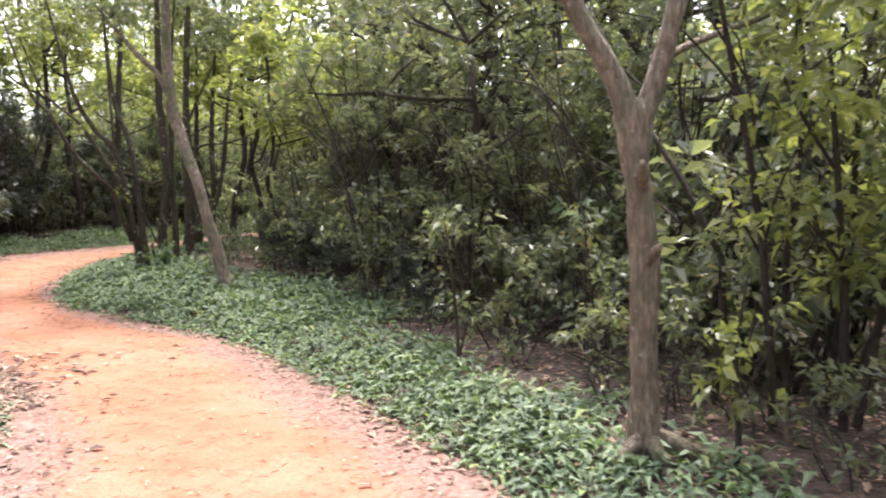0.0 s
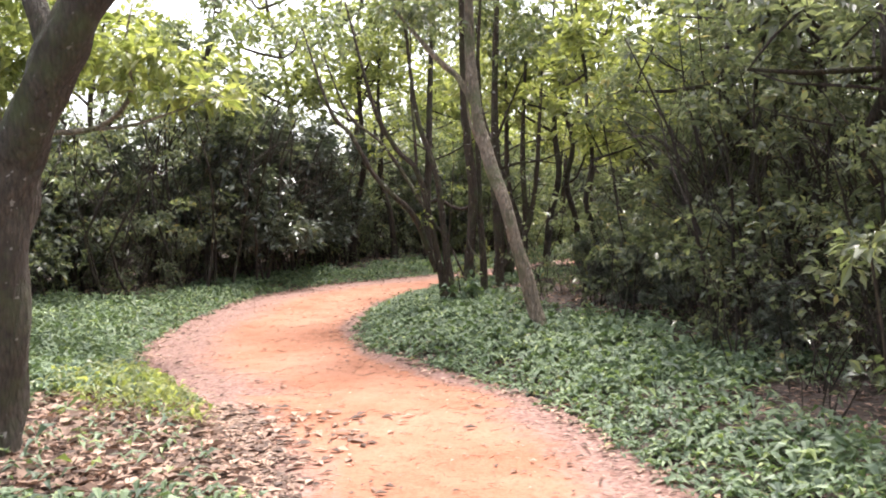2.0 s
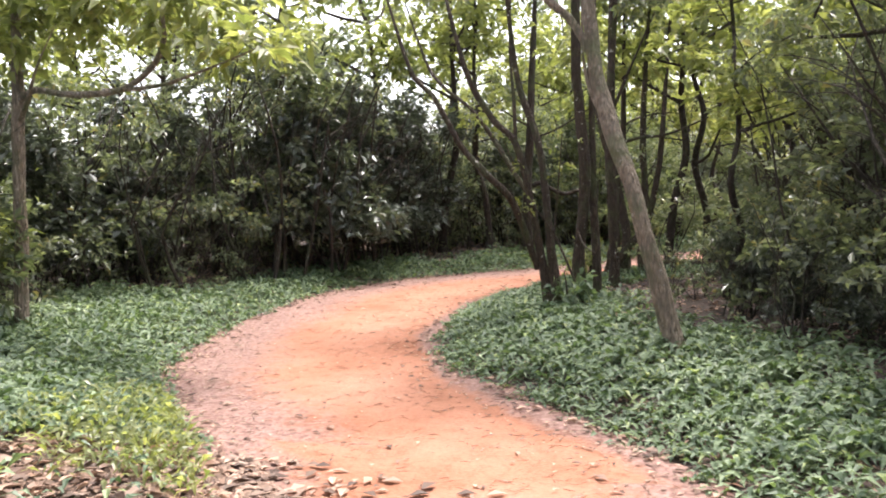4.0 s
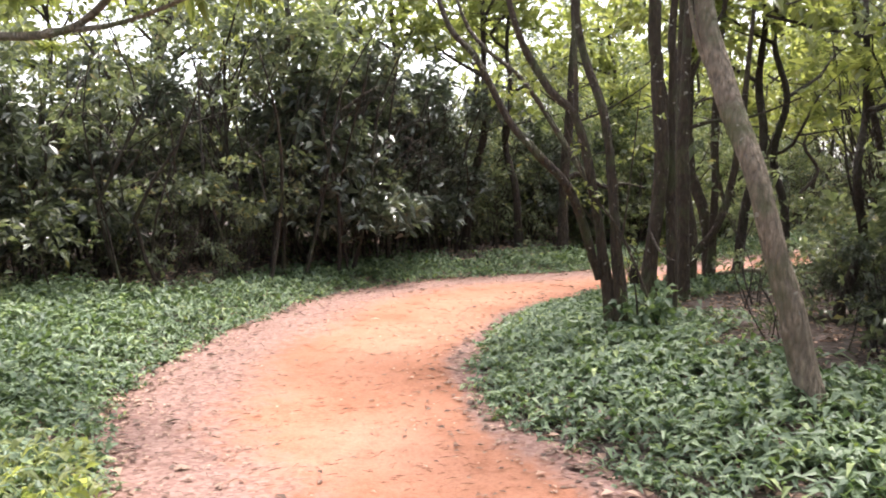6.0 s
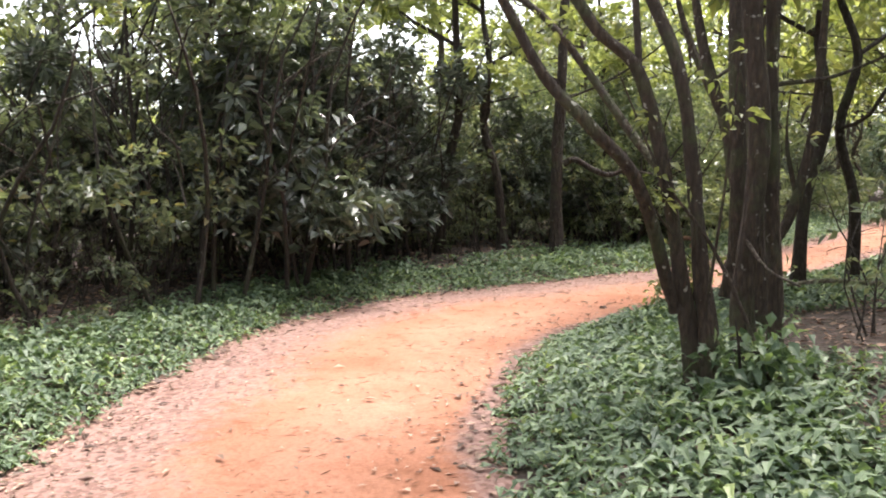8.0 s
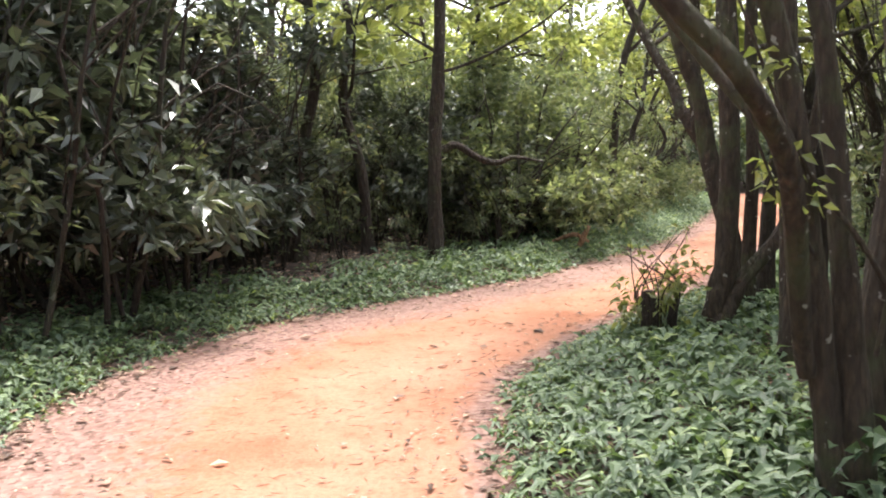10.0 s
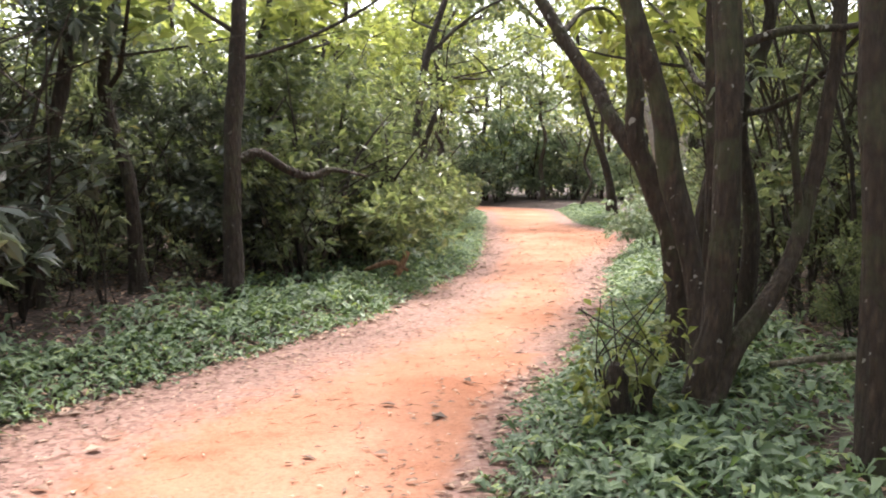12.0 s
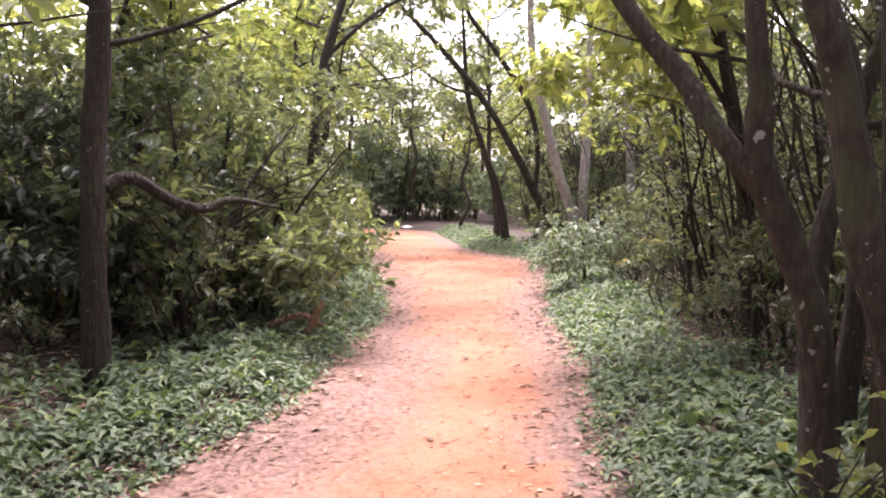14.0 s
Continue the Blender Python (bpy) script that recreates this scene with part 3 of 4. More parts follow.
# clump of several trunks on the bend's inner bank
built_tree("trunk_clump", -4.6, 13.85, 0.2,
           [[(-4.66, 13.72, -0.15, 0.13), (-4.71, 13.72, 0.25, 0.085), (-4.78, 13.66, 0.8, 0.066), (-4.85, 13.6, 1.3, 0.06), (-4.99, 13.55, 1.88, 0.056), (-5.26, 13.5, 2.19, 0.05), (-5.53, 13.4, 2.77, 0.042), (-5.9, 13.4, 4.2, 0.02)],
            [(-4.6, 13.74, -0.15, 0.14), (-4.61, 13.72, 0.26, 0.09), (-4.67, 13.72, 0.85, 0.07), (-4.7, 13.72, 1.21, 0.064), (-4.73, 13.72, 1.48, 0.06), (-4.8, 13.72, 1.93, 0.057), (-5.09, 13.8, 2.81, 0.046), (-5.3, 13.9, 4.8, 0.02)],
            [(-4.48, 14.08, -0.15, 0.2), (-4.46, 14.1, 0.15, 0.125), (-4.46, 14.1, 0.65, 0.1), (-4.38, 14.1, 1.45, 0.093), (-4.44, 14.1, 2.36, 0.086), (-4.47, 14.1, 2.82, 0.08), (-4.5, 14.2, 5.5, 0.03)],
            [(-4.3, 14.2, -0.15, 0.12), (-4.28, 14.2, 0.32, 0.075), (-4.32, 14.2, 1.45, 0.062), (-4.32, 14.2, 2.37, 0.055), (-4.33, 14.2, 2.83, 0.05), (-4.2, 14.3, 5.0, 0.02)]],
           [[(-4.8, 13.68, 0.5, 0.055), (-4.84, 13.6, 0.7, 0.056), (-4.94, 13.3, 1.25, 0.056), (-5.13, 13.05, 1.55, 0.052), (-5.39, 13.0, 1.85, 0.047), (-5.64, 12.9, 2.35, 0.04), (-5.91, 12.85, 2.7, 0.035), (-6.3, 12.9, 3.8, 0.012)],
            [(-4.86, 13.61, 1.3, 0.04), (-5.09, 13.75, 1.57, 0.04), (-5.61, 13.9, 2.25, 0.036), (-6.06, 13.95, 2.62, 0.03), (-6.31, 14.0, 2.95, 0.026), (-6.7, 14.1, 3.9, 0.01)],
            [(-4.99, 13.55, 1.88, 0.035), (-5.02, 13.6, 2.3, 0.03), (-5.1, 13.7, 3.0, 0.02), (-5.1, 13.8, 4.0, 0.01)],
            [(-4.26, 13.65, 0.1, 0.02), (-4.45, 13.62, 0.6, 0.018), (-4.62, 13.6, 0.95, 0.016), (-4.86, 13.55, 1.3, 0.012), (-5.1, 13.5, 1.9, 0.006)],
            [(-4.44, 14.0, 0.9, 0.02), (-4.3, 13.8, 0.75, 0.014), (-4.12, 13.62, 0.68, 0.008)]],
           BARK_BROWN, [(-6.3, 13.5, 3.9, 0.8, 0.8, 0.45), (-4.8, 14.0, 4.9, 1.2, 1.2, 0.7), (-5.2, 13.9, 3.9, 0.7, 0.7, 0.35)], LEAF_MID,
           "clump of dark brown trunks spreading from one mossy base", 15, 420, slim=0.68)
built_tree("sprout", -4.85, 13.6, 0.3, [], [[(-4.8, 13.6, 0.95, 0.008), (-4.95, 13.5, 1.2, 0.006), (-5.05, 13.45, 1.45, 0.003)], [(-4.6, 13.55, 0.6, 0.01), (-4.5, 13.5, 1.3, 0.008), (-4.42, 13.48, 2.1, 0.004)]], BARK_BROWN,
           [(-4.9, 13.5, 1.25, 0.2, 0.15, 0.25), (-4.95, 13.55, 1.65, 0.25, 0.15, 0.2), (-4.45, 13.45, 1.75, 0.25, 0.2, 0.25), (-5.4, 13.7, 2.2, 0.35, 0.3, 0.3)], LEAF_BRIGHT,
           "fresh yellow-green sprouts on the trunks of the clump", 16, 50, 4, 0.08, "sprout")
# second clump past the bend
built_tree("trunk_clump", -4.8, 16.7, 0.1,
           [[(-4.82, 16.7, -0.15, 0.16), (-4.82, 16.7, 0.1, 0.125), (-4.8, 16.68, 0.38, 0.105), (-4.76, 16.65, 0.64, 0.084), (-4.75, 16.6, 1.45, 0.082), (-4.77, 16.6, 2.1, 0.078), (-4.8, 16.7, 3.2, 0.06), (-4.8, 16.9, 5.2, 0.02)],
            [(-4.76, 16.9, -0.1, 0.12), (-4.7, 17.0, 0.35, 0.085), (-4.71, 17.08, 0.77, 0.076), (-4.83, 17.13, 1.28, 0.076), (-4.92, 17.15, 1.78, 0.07), (-5.06, 17.15, 2.2, 0.062), (-5.25, 17.3, 3.2, 0.045), (-5.3, 17.4, 5.0, 0.02)],
            [(-4.82, 16.62, 0.1, 0.075), (-4.66, 16.68, 0.43, 0.062), (-4.38, 16.72, 0.81, 0.055), (-4.25, 16.75, 1.18, 0.05), (-4.15, 16.75, 1.71, 0.046), (-4.1, 16.75, 2.23, 0.04), (-4.0, 16.9, 4.0, 0.02)],
            [(-4.55, 17.35, -0.1, 0.09), (-4.52, 17.35, 0.5, 0.06), (-4.5, 17.35, 1.4, 0.056), (-4.52, 17.35, 2.3, 0.05), (-4.4, 17.4, 4.4, 0.02)]],
           [[(-4.28, 16.75, 1.1, 0.03), (-4.35, 16.7, 1.45, 0.022), (-4.36, 16.65, 1.7, 0.012), (-4.33, 16.6, 2.0, 0.006)],
            [(-4.75, 16.6, 1.95, 0.03), (-4.45, 16.65, 2.05, 0.025), (-4.0, 16.7, 2.1, 0.02), (-3.5, 16.8, 2.3, 0.01)]],
           BARK_BROWN, [(-5.2, 17.2, 4.8, 1.2, 1.2, 0.7), (-4.3, 16.9, 4.2, 1.0, 1.0, 0.6), (-4.6, 16.9, 1.85, 0.3, 0.25, 0.12)], LEAF_MID,
           "clump of grey-brown trunks with pale lichen spots", 17, 420, 7, 0.13, slim=0.87)
built_tree("forked_tree", -4.6, 17.6, 0.1,
           [[(-4.58, 17.6, -0.1, 0.13), (-4.6, 17.6, 0.2, 0.095), (-4.61, 17.6, 0.6, 0.08), (-4.68, 17.6, 1.0, 0.076), (-4.8, 17.64, 1.34, 0.074), (-4.87, 17.66, 1.55, 0.07), (-4.88, 17.66, 1.87, 0.055), (-4.9, 17.68, 2.2, 0.05), (-4.9, 17.8, 4.0, 0.02)]],
           [[(-4.84, 17.66, 1.42, 0.062), (-4.98, 17.78, 1.66, 0.056), (-5.06, 17.95, 1.92, 0.053), (-5.22, 18.15, 2.24, 0.05), (-5.5, 18.4, 2.9, 0.04), (-5.8, 18.7, 4.0, 0.015)],
            [(-5.22, 18.15, 2.24, 0.025), (-4.9, 18.7, 2.5, 0.02), (-4.5, 19.4, 2.6, 0.012), (-4.1, 20.2, 2.5, 0.006)]],
           BARK_BROWN, [(-5.6, 18.6, 3.7, 0.8, 0.8, 0.5), (-4.9, 17.9, 4.2, 1.1, 1.1, 0.6), (-4.3, 19.9, 2.6, 0.55, 0.6, 0.3), (-4.6, 19.2, 2.9, 0.5, 0.5, 0.3)], LEAF_BRIGHT,
           "forked grey-brown tree with one limb arching over the path", 21, 380, 7, 0.12, slim=0.88)
built_tree("leaf_tuft", -4.42, 13.58, 0.2, [[(-4.42, 13.6, 0.0, 0.012), (-4.43, 13.57, 0.3, 0.008), (-4.45, 13.54, 0.5, 0.004)]], [], BARK_DARK,
           [(-4.35, 13.58, 0.32, 0.22, 0.14, 0.14), (-4.6, 13.55, 0.26, 0.16, 0.1, 0.1)], LEAF_COVER, "tuft of long dark leaves at the base of the clump", 22, 26, 6, 0.12, "plant")
built_tree("straight_tree", -4.5, 15.7, 0.15,
           [[(-4.5, 15.7, -0.1, 0.13), (-4.5, 15.7, 0.3, 0.082), (-4.52, 15.7, 1.2, 0.074), (-4.55, 15.72, 2.0, 0.07), (-4.52, 15.8, 3.4, 0.055), (-4.4, 15.9, 6.0, 0.02)]],
           [[(-4.55, 15.74, 2.3, 0.03), (-4.3, 15.8, 2.9, 0.02), (-4.0, 15.9, 3.6, 0.008)]],
           BARK_BROWN, [(-4.4, 15.9, 5.2, 1.2, 1.2, 0.8), (-4.1, 15.9, 3.8, 0.6, 0.6, 0.4)], LEAF_MID, "straight grey-brown tree behind the clump", 18, 300, slim=0.85)
built_tree("stump_shrub", -5.27, 16.67, 0.1,
           [[(-5.27, 16.67, -0.1, 0.085), (-5.27, 16.67, 0.1, 0.07), (-5.28, 16.67, 0.28, 0.06), (-5.28, 16.66, 0.38, 0.035)],
            [(-5.12, 16.7, -0.1, 0.05), (-5.12, 16.7, 0.15, 0.04), (-5.1, 16.7, 0.3, 0.03)]],
           [[(-5.22 + 0.07 * math.cos(k), 16.67 + 0.05 * math.sin(k), 0.1, 0.006), (-5.22 + 0.16 * math.cos(k), 16.67 + 0.12 * math.sin(k), 0.4, 0.0045), (-5.22 + 0.26 * math.cos(k * 1.3), 16.67 + 0.2 * math.sin(k * 1.3), 0.5 + 0.08 * (k % 5), 0.002)] for k in range(16)],
           BARK_DARK, [(-5.2, 16.68, 0.3, 0.3, 0.26, 0.28), (-5.05, 16.75, 0.5, 0.22, 0.2, 0.2), (-5.4, 16.6, 0.3, 0.16, 0.2, 0.2)], LEAF_BRIGHT, "dark stump sprouting bare twigs and narrow fresh leaves", 19, 95, 4, 0.085, "stump")
# straight dark tree on the outer bank, with a thin side branch and a crooked one
built_tree("dark_tree", -7.66, 20.85, 0.1,
           [[(-7.62, 20.83, -0.15, 0.19), (-7.66, 20.85, 0.12, 0.13), (-7.67, 20.85, 0.6, 0.105), (-7.66, 20.85, 1.47, 0.1), (-7.6, 20.85, 2.3, 0.09), (-7.57, 20.85, 2.9, 0.085), (-7.5, 20.9, 4.5, 0.06), (-7.4, 21.0, 6.5, 0.02)]],
           [[(-7.57, 20.85, 2.38, 0.025), (-7.3, 20.8, 2.44, 0.022), (-6.91, 20.75, 2.58, 0.02), (-6.33, 20.7, 2.89, 0.015), (-5.8, 20.7, 3.3, 0.006)],
            [(-7.58, 20.9, 1.46, 0.06), (-7.42, 20.95, 1.52, 0.055), (-7.16, 21.05, 1.36, 0.05), (-6.95, 21.15, 1.3, 0.046), (-6.75, 21.25, 1.36, 0.03), (-6.4, 21.4, 1.3, 0.012)],
            [(-7.57, 20.85, 2.6, 0.03), (-7.9, 20.8, 2.8, 0.02), (-8.4, 20.8, 3.2, 0.01)]],
           BARK_DARK, [(-7.4, 21.0, 5.6, 1.3, 1.3, 0.8), (-6.2, 20.7, 3.2, 0.6, 0.5, 0.25), (-8.2, 20.8, 3.3, 0.6, 0.6, 0.3)], LEAF_MID, "straight dark tree with a thin side branch", 20, 360, slim=0.85)

def fallen_branch(points, bark, label):
    x, y, z, _ = points[0]
    root = thing("fallen_branch", x, y, z, label, "branch")
    part("stick", tubes("stick", [np.array(points) - np.array((x, y, z, 0.0))], bark, 8, 0.08, 3), root)


fallen_branch([(-4.35, 16.9, 0.3, 0.018), (-4.0, 16.8, 0.36, 0.022), (-3.6, 16.9, 0.34, 0.02), (-3.0, 17.0, 0.4, 0.01)], BARK_PALE, "pale dead branch lying behind the clump")
fallen_branch([(-9.6, 19.6, 0.12, 0.02), (-10.4, 19.9, 0.2, 0.03), (-11.6, 19.8, 0.22, 0.03), (-12.6, 20.1, 0.3, 0.02)], BARK_DARK, "dark dead branch lying under the shrubs")
fallen_branch([(0.2, 9.3, 0.02, 0.03), (0.6, 9.2, 0.12, 0.035), (1.2, 9.3, 0.2, 0.03), (1.7, 9.2, 0.28, 0.015)], BARK_BROWN, "brown dead branch lying on dark litter")

fallen_branch([(-6.42, 15.95, -0.2, 0.012), (-6.33, 15.9, -0.13, 0.016), (-6.22, 15.85, -0.1, 0.018), (-6.1, 15.8, -0.14, 0.014), (-5.95, 15.75, -0.2, 0.01)], BARK_DARK, "bent dark root looping out of the path's edge")

# ---- woods on both sides ----
NEAR = [
    make_shrub(31, 2.7, 1.15, LEAF_DARK, 520, 8, 0.14, "dense dark glossy shrub on thin crooked stems", 0.26, 8, 14, 0.019, 0.85),
    make_shrub(32, 2.3, 1.05, LEAF_DARK, 480, 8, 0.125, "dark glossy shrub on thin crooked stems", 0.24, 9, 14, 0.017, 0.85),
    make_shrub(33, 2.9, 1.2, LEAF_MID, 560, 8, 0.12, "tall mid-green shrub on thin crooked stems", 0.2, 6, 13),
    make_shrub(34, 2.2, 1.15, LEAF_MID, 560, 8, 0.105, "bushy mid-green shrub reaching the ground", 0.1, 5),
    make_shrub(37, 3.6, 1.15, LEAF_GREY, 330, 7, 0.1, "tall thin-leaved shrub on bare crooked stems", 0.2, 9, 20, 0.02, 0.55),
    make_shrub(38, 3.0, 1.3, LEAF_GREY, 400, 7, 0.105, "open twiggy shrub with dull grey-green leaves", 0.14, 8, 18, 0.017, 0.6),
]
DEEP = [
    make_shrub(35, 2.0, 1.4, LEAF_GREY, 230, 7, 0.17, "low grey-green shrub deep in the woods", 0.08, 4, 10),
    make_shrub(36, 2.5, 1.4, LEAF_MID, 230, 7, 0.18, "light green shrub deep in the woods", 0.12, 4, 10),
    # The pale leaf gives these far shrubs the haze of distance as colour.
    make_shrub(39, 2.6, 1.4, LEAF_PALE, 260, 7, 0.16, "shrub at the far bend, distance haze put into its pale green", 0.08, 4, 10),
]
TREES = [
    make_tree(41, 6.0, 0.07, BARK_DARK, LEAF_BRIGHT, 200, 8, 0.19, "slim dark tree with a light crown", 0.36, 1.6, 0.4, 0.12),
    make_tree(42, 7.0, 0.085, BARK_BROWN, LEAF_MID, 220, 8, 0.20, "grey-brown tree with a spreading crown", 0.4, 1.9, 0.5, 0.1),
    make_tree(43, 5.2, 0.055, BARK_DARK, LEAF_BRIGHT, 220, 8, 0.19, "slim crooked tree with a yellow-green crown", 0.4, 1.6, 1.0, 0.2),
    make_tree(44, 7.5, 0.08, BARK_BROWN, LEAF_BRIGHT, 220, 8, 0.20, "tall leaning tree with a yellow-green crown", 0.42, 2.0, 1.2, 0.14),
    make_tree(45, 5.0, 0.065, BARK_DARK, LEAF_GREY, 170, 8, 0.13, "crooked dark tree with bare low limbs", 0.4, 1.7, 0.7, 0.24),
]
USED = set()


def plant(kind, x, y, turn, size, sink=0.0):
    m = Matrix.Translation((x, y, at_ground(x, y) - sink)) @ Matrix.Rotation(turn, 4, "Z") @ Matrix.Diagonal((size, size, size, 1))
    if kind not in USED:
        USED.add(kind)
        kind.matrix_basis = m
        return kind
    made = copy_thing(kind, Matrix.Identity(4))
    made.matrix_basis = m
    return made


def scatter(rng, count, box, spacing, allowed, kept):
    x = rng.uniform(box[0], box[1], count)
    y = rng.uniform(box[2], box[3], count)
    d, inner = beyond(x, y)
    ok = allowed(x, y, d, inner)
    out = []
    for px, py in zip(x[ok], y[ok]):
        if all((px - qx) ** 2 + (py - qy) ** 2 > spacing ** 2 for qx, qy in kept):
            kept.append((px, py))
            out.append((px, py))
    return out


def open_view(x, y):
    """The thin stand of trees inside the bend, through which the path shows again."""
    return (x > -5.0) & (x < -1.3 + 0.05 * (y - 14)) & (y > 9) & (y < 19)


def pale_view(x, y):
    """The gap in front of the whitish trunks by the far bend."""
    return (x > -1.2) & (x < 2.6) & (y > 26.3) & (y < 31.6)


def front(x, y, inner):
    """How far off the path's edge the woods begin."""
    return np.where(inner, np.where(y < 10, 1.9, np.where(y < 13, 2.2, np.where(y < 18.5, 2.6, 1.4))), np.where(y < 13.5, 2.9, np.where(y < 18.6, 1.5, np.where(y < 22, 1.8, 1.35))))


def near_zone(x, y, d, inner):
    f = front(x, y, inner)
    return (d > f) & (d < f + 2.2) & (y > 2.5) & (y < 36) & ~open_view(x, y) & ~pale_view(x, y) & ~(inner & (y < 13) & (wobble(x, y, 2.1, 8.0) > 0.12))


def deep_zone(x, y, d, inner):
    f = front(x, y, inner)
    return (d > np.where((y > 2.5) & (y < 36), f + 1.8, 2.2)) & (d < 11) & ~open_view(x, y) & ~pale_view(x, y)


def tree_zone(x, y, d, inner):
    return (d > np.where(y > 25, 1.0, np.where(inner, 2.2, 1.7))) & (d < 14) & ~pale_view(x, y) & ~(open_view(x, y) & (d < 1.4)) & ~((y < 14) & ~inner & (d < 5.5)) & ~((y < 3) & (d < 2.5)) & ~((x > 1.2) & (y > 1) & (y < 8) & (d < 3.5))


rng = np.random.default_rng(5)
kept = []
for x, y in [(-9.9, 15.4), (-9.95, 16.7), (-9.9, 18.1), (-1.3, 13.4), (-0.6, 12.0), (0.3, 11.0), (-1.1, 15.5), (-0.2, 14.0), (1.3, 9.6), (1.9, 8.3)] + scatter(rng, 2400, (-16, 8, 2.5, 36), 1.05, near_zone, kept):
    inner = bool(beyond(x, y)[1][0])
    share = (0.05, 0.05, 0.1, 0.0, 0.5, 0.3) if inner else (0.36, 0.3, 0.04, 0.0, 0.15, 0.15) if y < 20.5 or x < -7.2 else (0.1, 0.1, 0.3, 0.25, 0.1, 0.15)
    kind = NEAR[int(rng.choice(6, p=share))]
    plant(kind, x, y, rng.uniform(0, 6.28), rng.uniform(0.8, 1.12) * (1.0 if inner or y > 19 else 1.04 if y < 14 else 1.2))
for x, y in [(-7.1, 22.7), (-6.6, 23.8), (-6.2, 25.1), (-5.9, 26.4), (-6.0, 27.8)]:
    plant(NEAR[3], x, y, rng.uniform(0, 6.28), rng.uniform(0.9, 1.15))
kept = []
# Shrubs below y = 0 are unseen, added for light and reflections.
for x, y in scatter(rng, 2600, (-22, 15, -9, 56), 1.95, deep_zone, kept):
    plant(DEEP[int(rng.random() < 0.45)], x, y, rng.uniform(0, 6.28), rng.uniform(0.85, 1.25))
kept = []
# Trees behind the start stay out of view too, added to shape the light.
for x, y in [(1.9, 9.0), (0.9, 10.9), (2.7, 7.9), (-0.1, 11.7), (1.7, 11.4), (-8.6, 21.1), (-9.3, 20.4), (-1.4, 15.0), (0.3, 10.6), (1.7, 9.6), (-0.6, 12.6), (-5.3, 27.3), (-4.9, 31.0), (0.4, 35.5), (-4.1, 36.5), (-3.6, 40.0), (1.2, 41.0)] + scatter(rng, 1800, (-22, 14, -10, 54), 2.4, tree_zone, kept):
    kind = TREES[4] if x > -0.2 and y < 12 else TREES[int(rng.choice(5, p=(0.24, 0.2, 0.17, 0.17, 0.22)))]
    plant(kind, x, y, rng.uniform(0, 6.28), rng.uniform(0.8, 1.2))

for x, y in [(-3.6, 46.2), (-2.0, 47.0), (-0.6, 46.4), (0.9, 47.2), (2.3, 46.0), (-5.2, 50.5), (3.4, 44.0), (-1.4, 49.5), (1.8, 49.5), (-3.4, 50.4)]:
    plant(DEEP[2], x, y, rng.uniform(0, 6.28), rng.uniform(1.0, 1.5))
for k, (x, y) in enumerate([(-3.2, 46.5), (-1.0, 47.5), (1.0, 46.0), (-2.2, 49.5), (-3.8, 18.4), (-4.3, 18.0)]):
    plant(TREES[(1, 3, 1, 3, 0, 0)[k]], x, y, rng.uniform(0, 6.28), (1.2, 1.3, 1.1, 1.4, 0.9, 1.0)[k])
for x, y in [(-2.2, 14.6), (-2.7, 16.1), (-1.8, 16.8), (-2.9, 15.0), (-2.0, 12.9), (-3.1, 18.0), (-1.5, 12.2), (-2.4, 17.4), (-0.4, 10.2), (0.5, 9.6), (1.0, 8.6), (1.7, 7.6), (2.0, 6.6), (-2.5, 13.6), (-1.9, 15.6)]:
    plant(NEAR[int(rng.integers(0, 3))], x, y, rng.uniform(0, 6.28), rng.uniform(0.27, 0.42))
# particular plants
built_tree("sapling", 1.5, 4.62, -0.02, [[(1.5, 4.62, -0.1, 0.02), (1.5, 4.62, 0.25, 0.017), (1.48, 4.62, 0.6, 0.013), (1.52, 4.6, 1.0, 0.006)]],
           [[(1.5, 4.62, 0.35, 0.009), (1.62, 4.58, 0.6, 0.007), (1.7, 4.55, 0.85, 0.004)], [(1.49, 4.62, 0.42, 0.009), (1.36, 4.58, 0.6, 0.007), (1.28, 4.55, 0.7, 0.004)], [(1.5, 4.6, 0.55, 0.008), (1.52, 4.5, 0.75, 0.005), (1.5, 4.42, 0.9, 0.003)]],
           BARK_DARK, [(1.55, 4.58, 0.75, 0.34, 0.25, 0.22), (1.35, 4.55, 0.62, 0.22, 0.2, 0.14), (1.5, 4.55, 0.45, 0.25, 0.2, 0.12)], LEAF_BRIGHT, "young bright-leaved sapling beside the forked tree", 61, 26, 5, 0.1, "sapling", slim=0.9)
built_tree("leafy_shrub", 2.3, 5.2, 0.0, [[(2.3, 5.2, -0.1, 0.03), (2.28, 5.2, 0.7, 0.024), (2.2, 5.15, 1.4, 0.02), (2.1, 5.1, 2.2, 0.01)], [(2.35, 5.2, -0.1, 0.03), (2.5, 5.2, 0.8, 0.022), (2.6, 5.2, 1.8, 0.012)]],
           [[(2.25, 5.18, 1.0, 0.012), (1.95, 5.05, 1.3, 0.01), (1.7, 5.0, 1.45, 0.005)], [(2.2, 5.15, 1.5, 0.012), (1.9, 5.05, 1.9, 0.009), (1.75, 5.0, 2.2, 0.004)]],
           BARK_DARK, [(2.0, 5.05, 1.9, 0.45, 0.4, 0.4), (1.85, 5.0, 1.35, 0.4, 0.35, 0.22), (2.5, 5.2, 1.6, 0.5, 0.5, 0.5), (2.2, 5.1, 2.5, 0.6, 0.5, 0.4), (2.4, 5.1, 1.0, 0.4, 0.4, 0.25)], LEAF_BRIGHT, "leafy green shrub with glossy fresh leaves", 62, 300, 5, 0.125, "shrub")
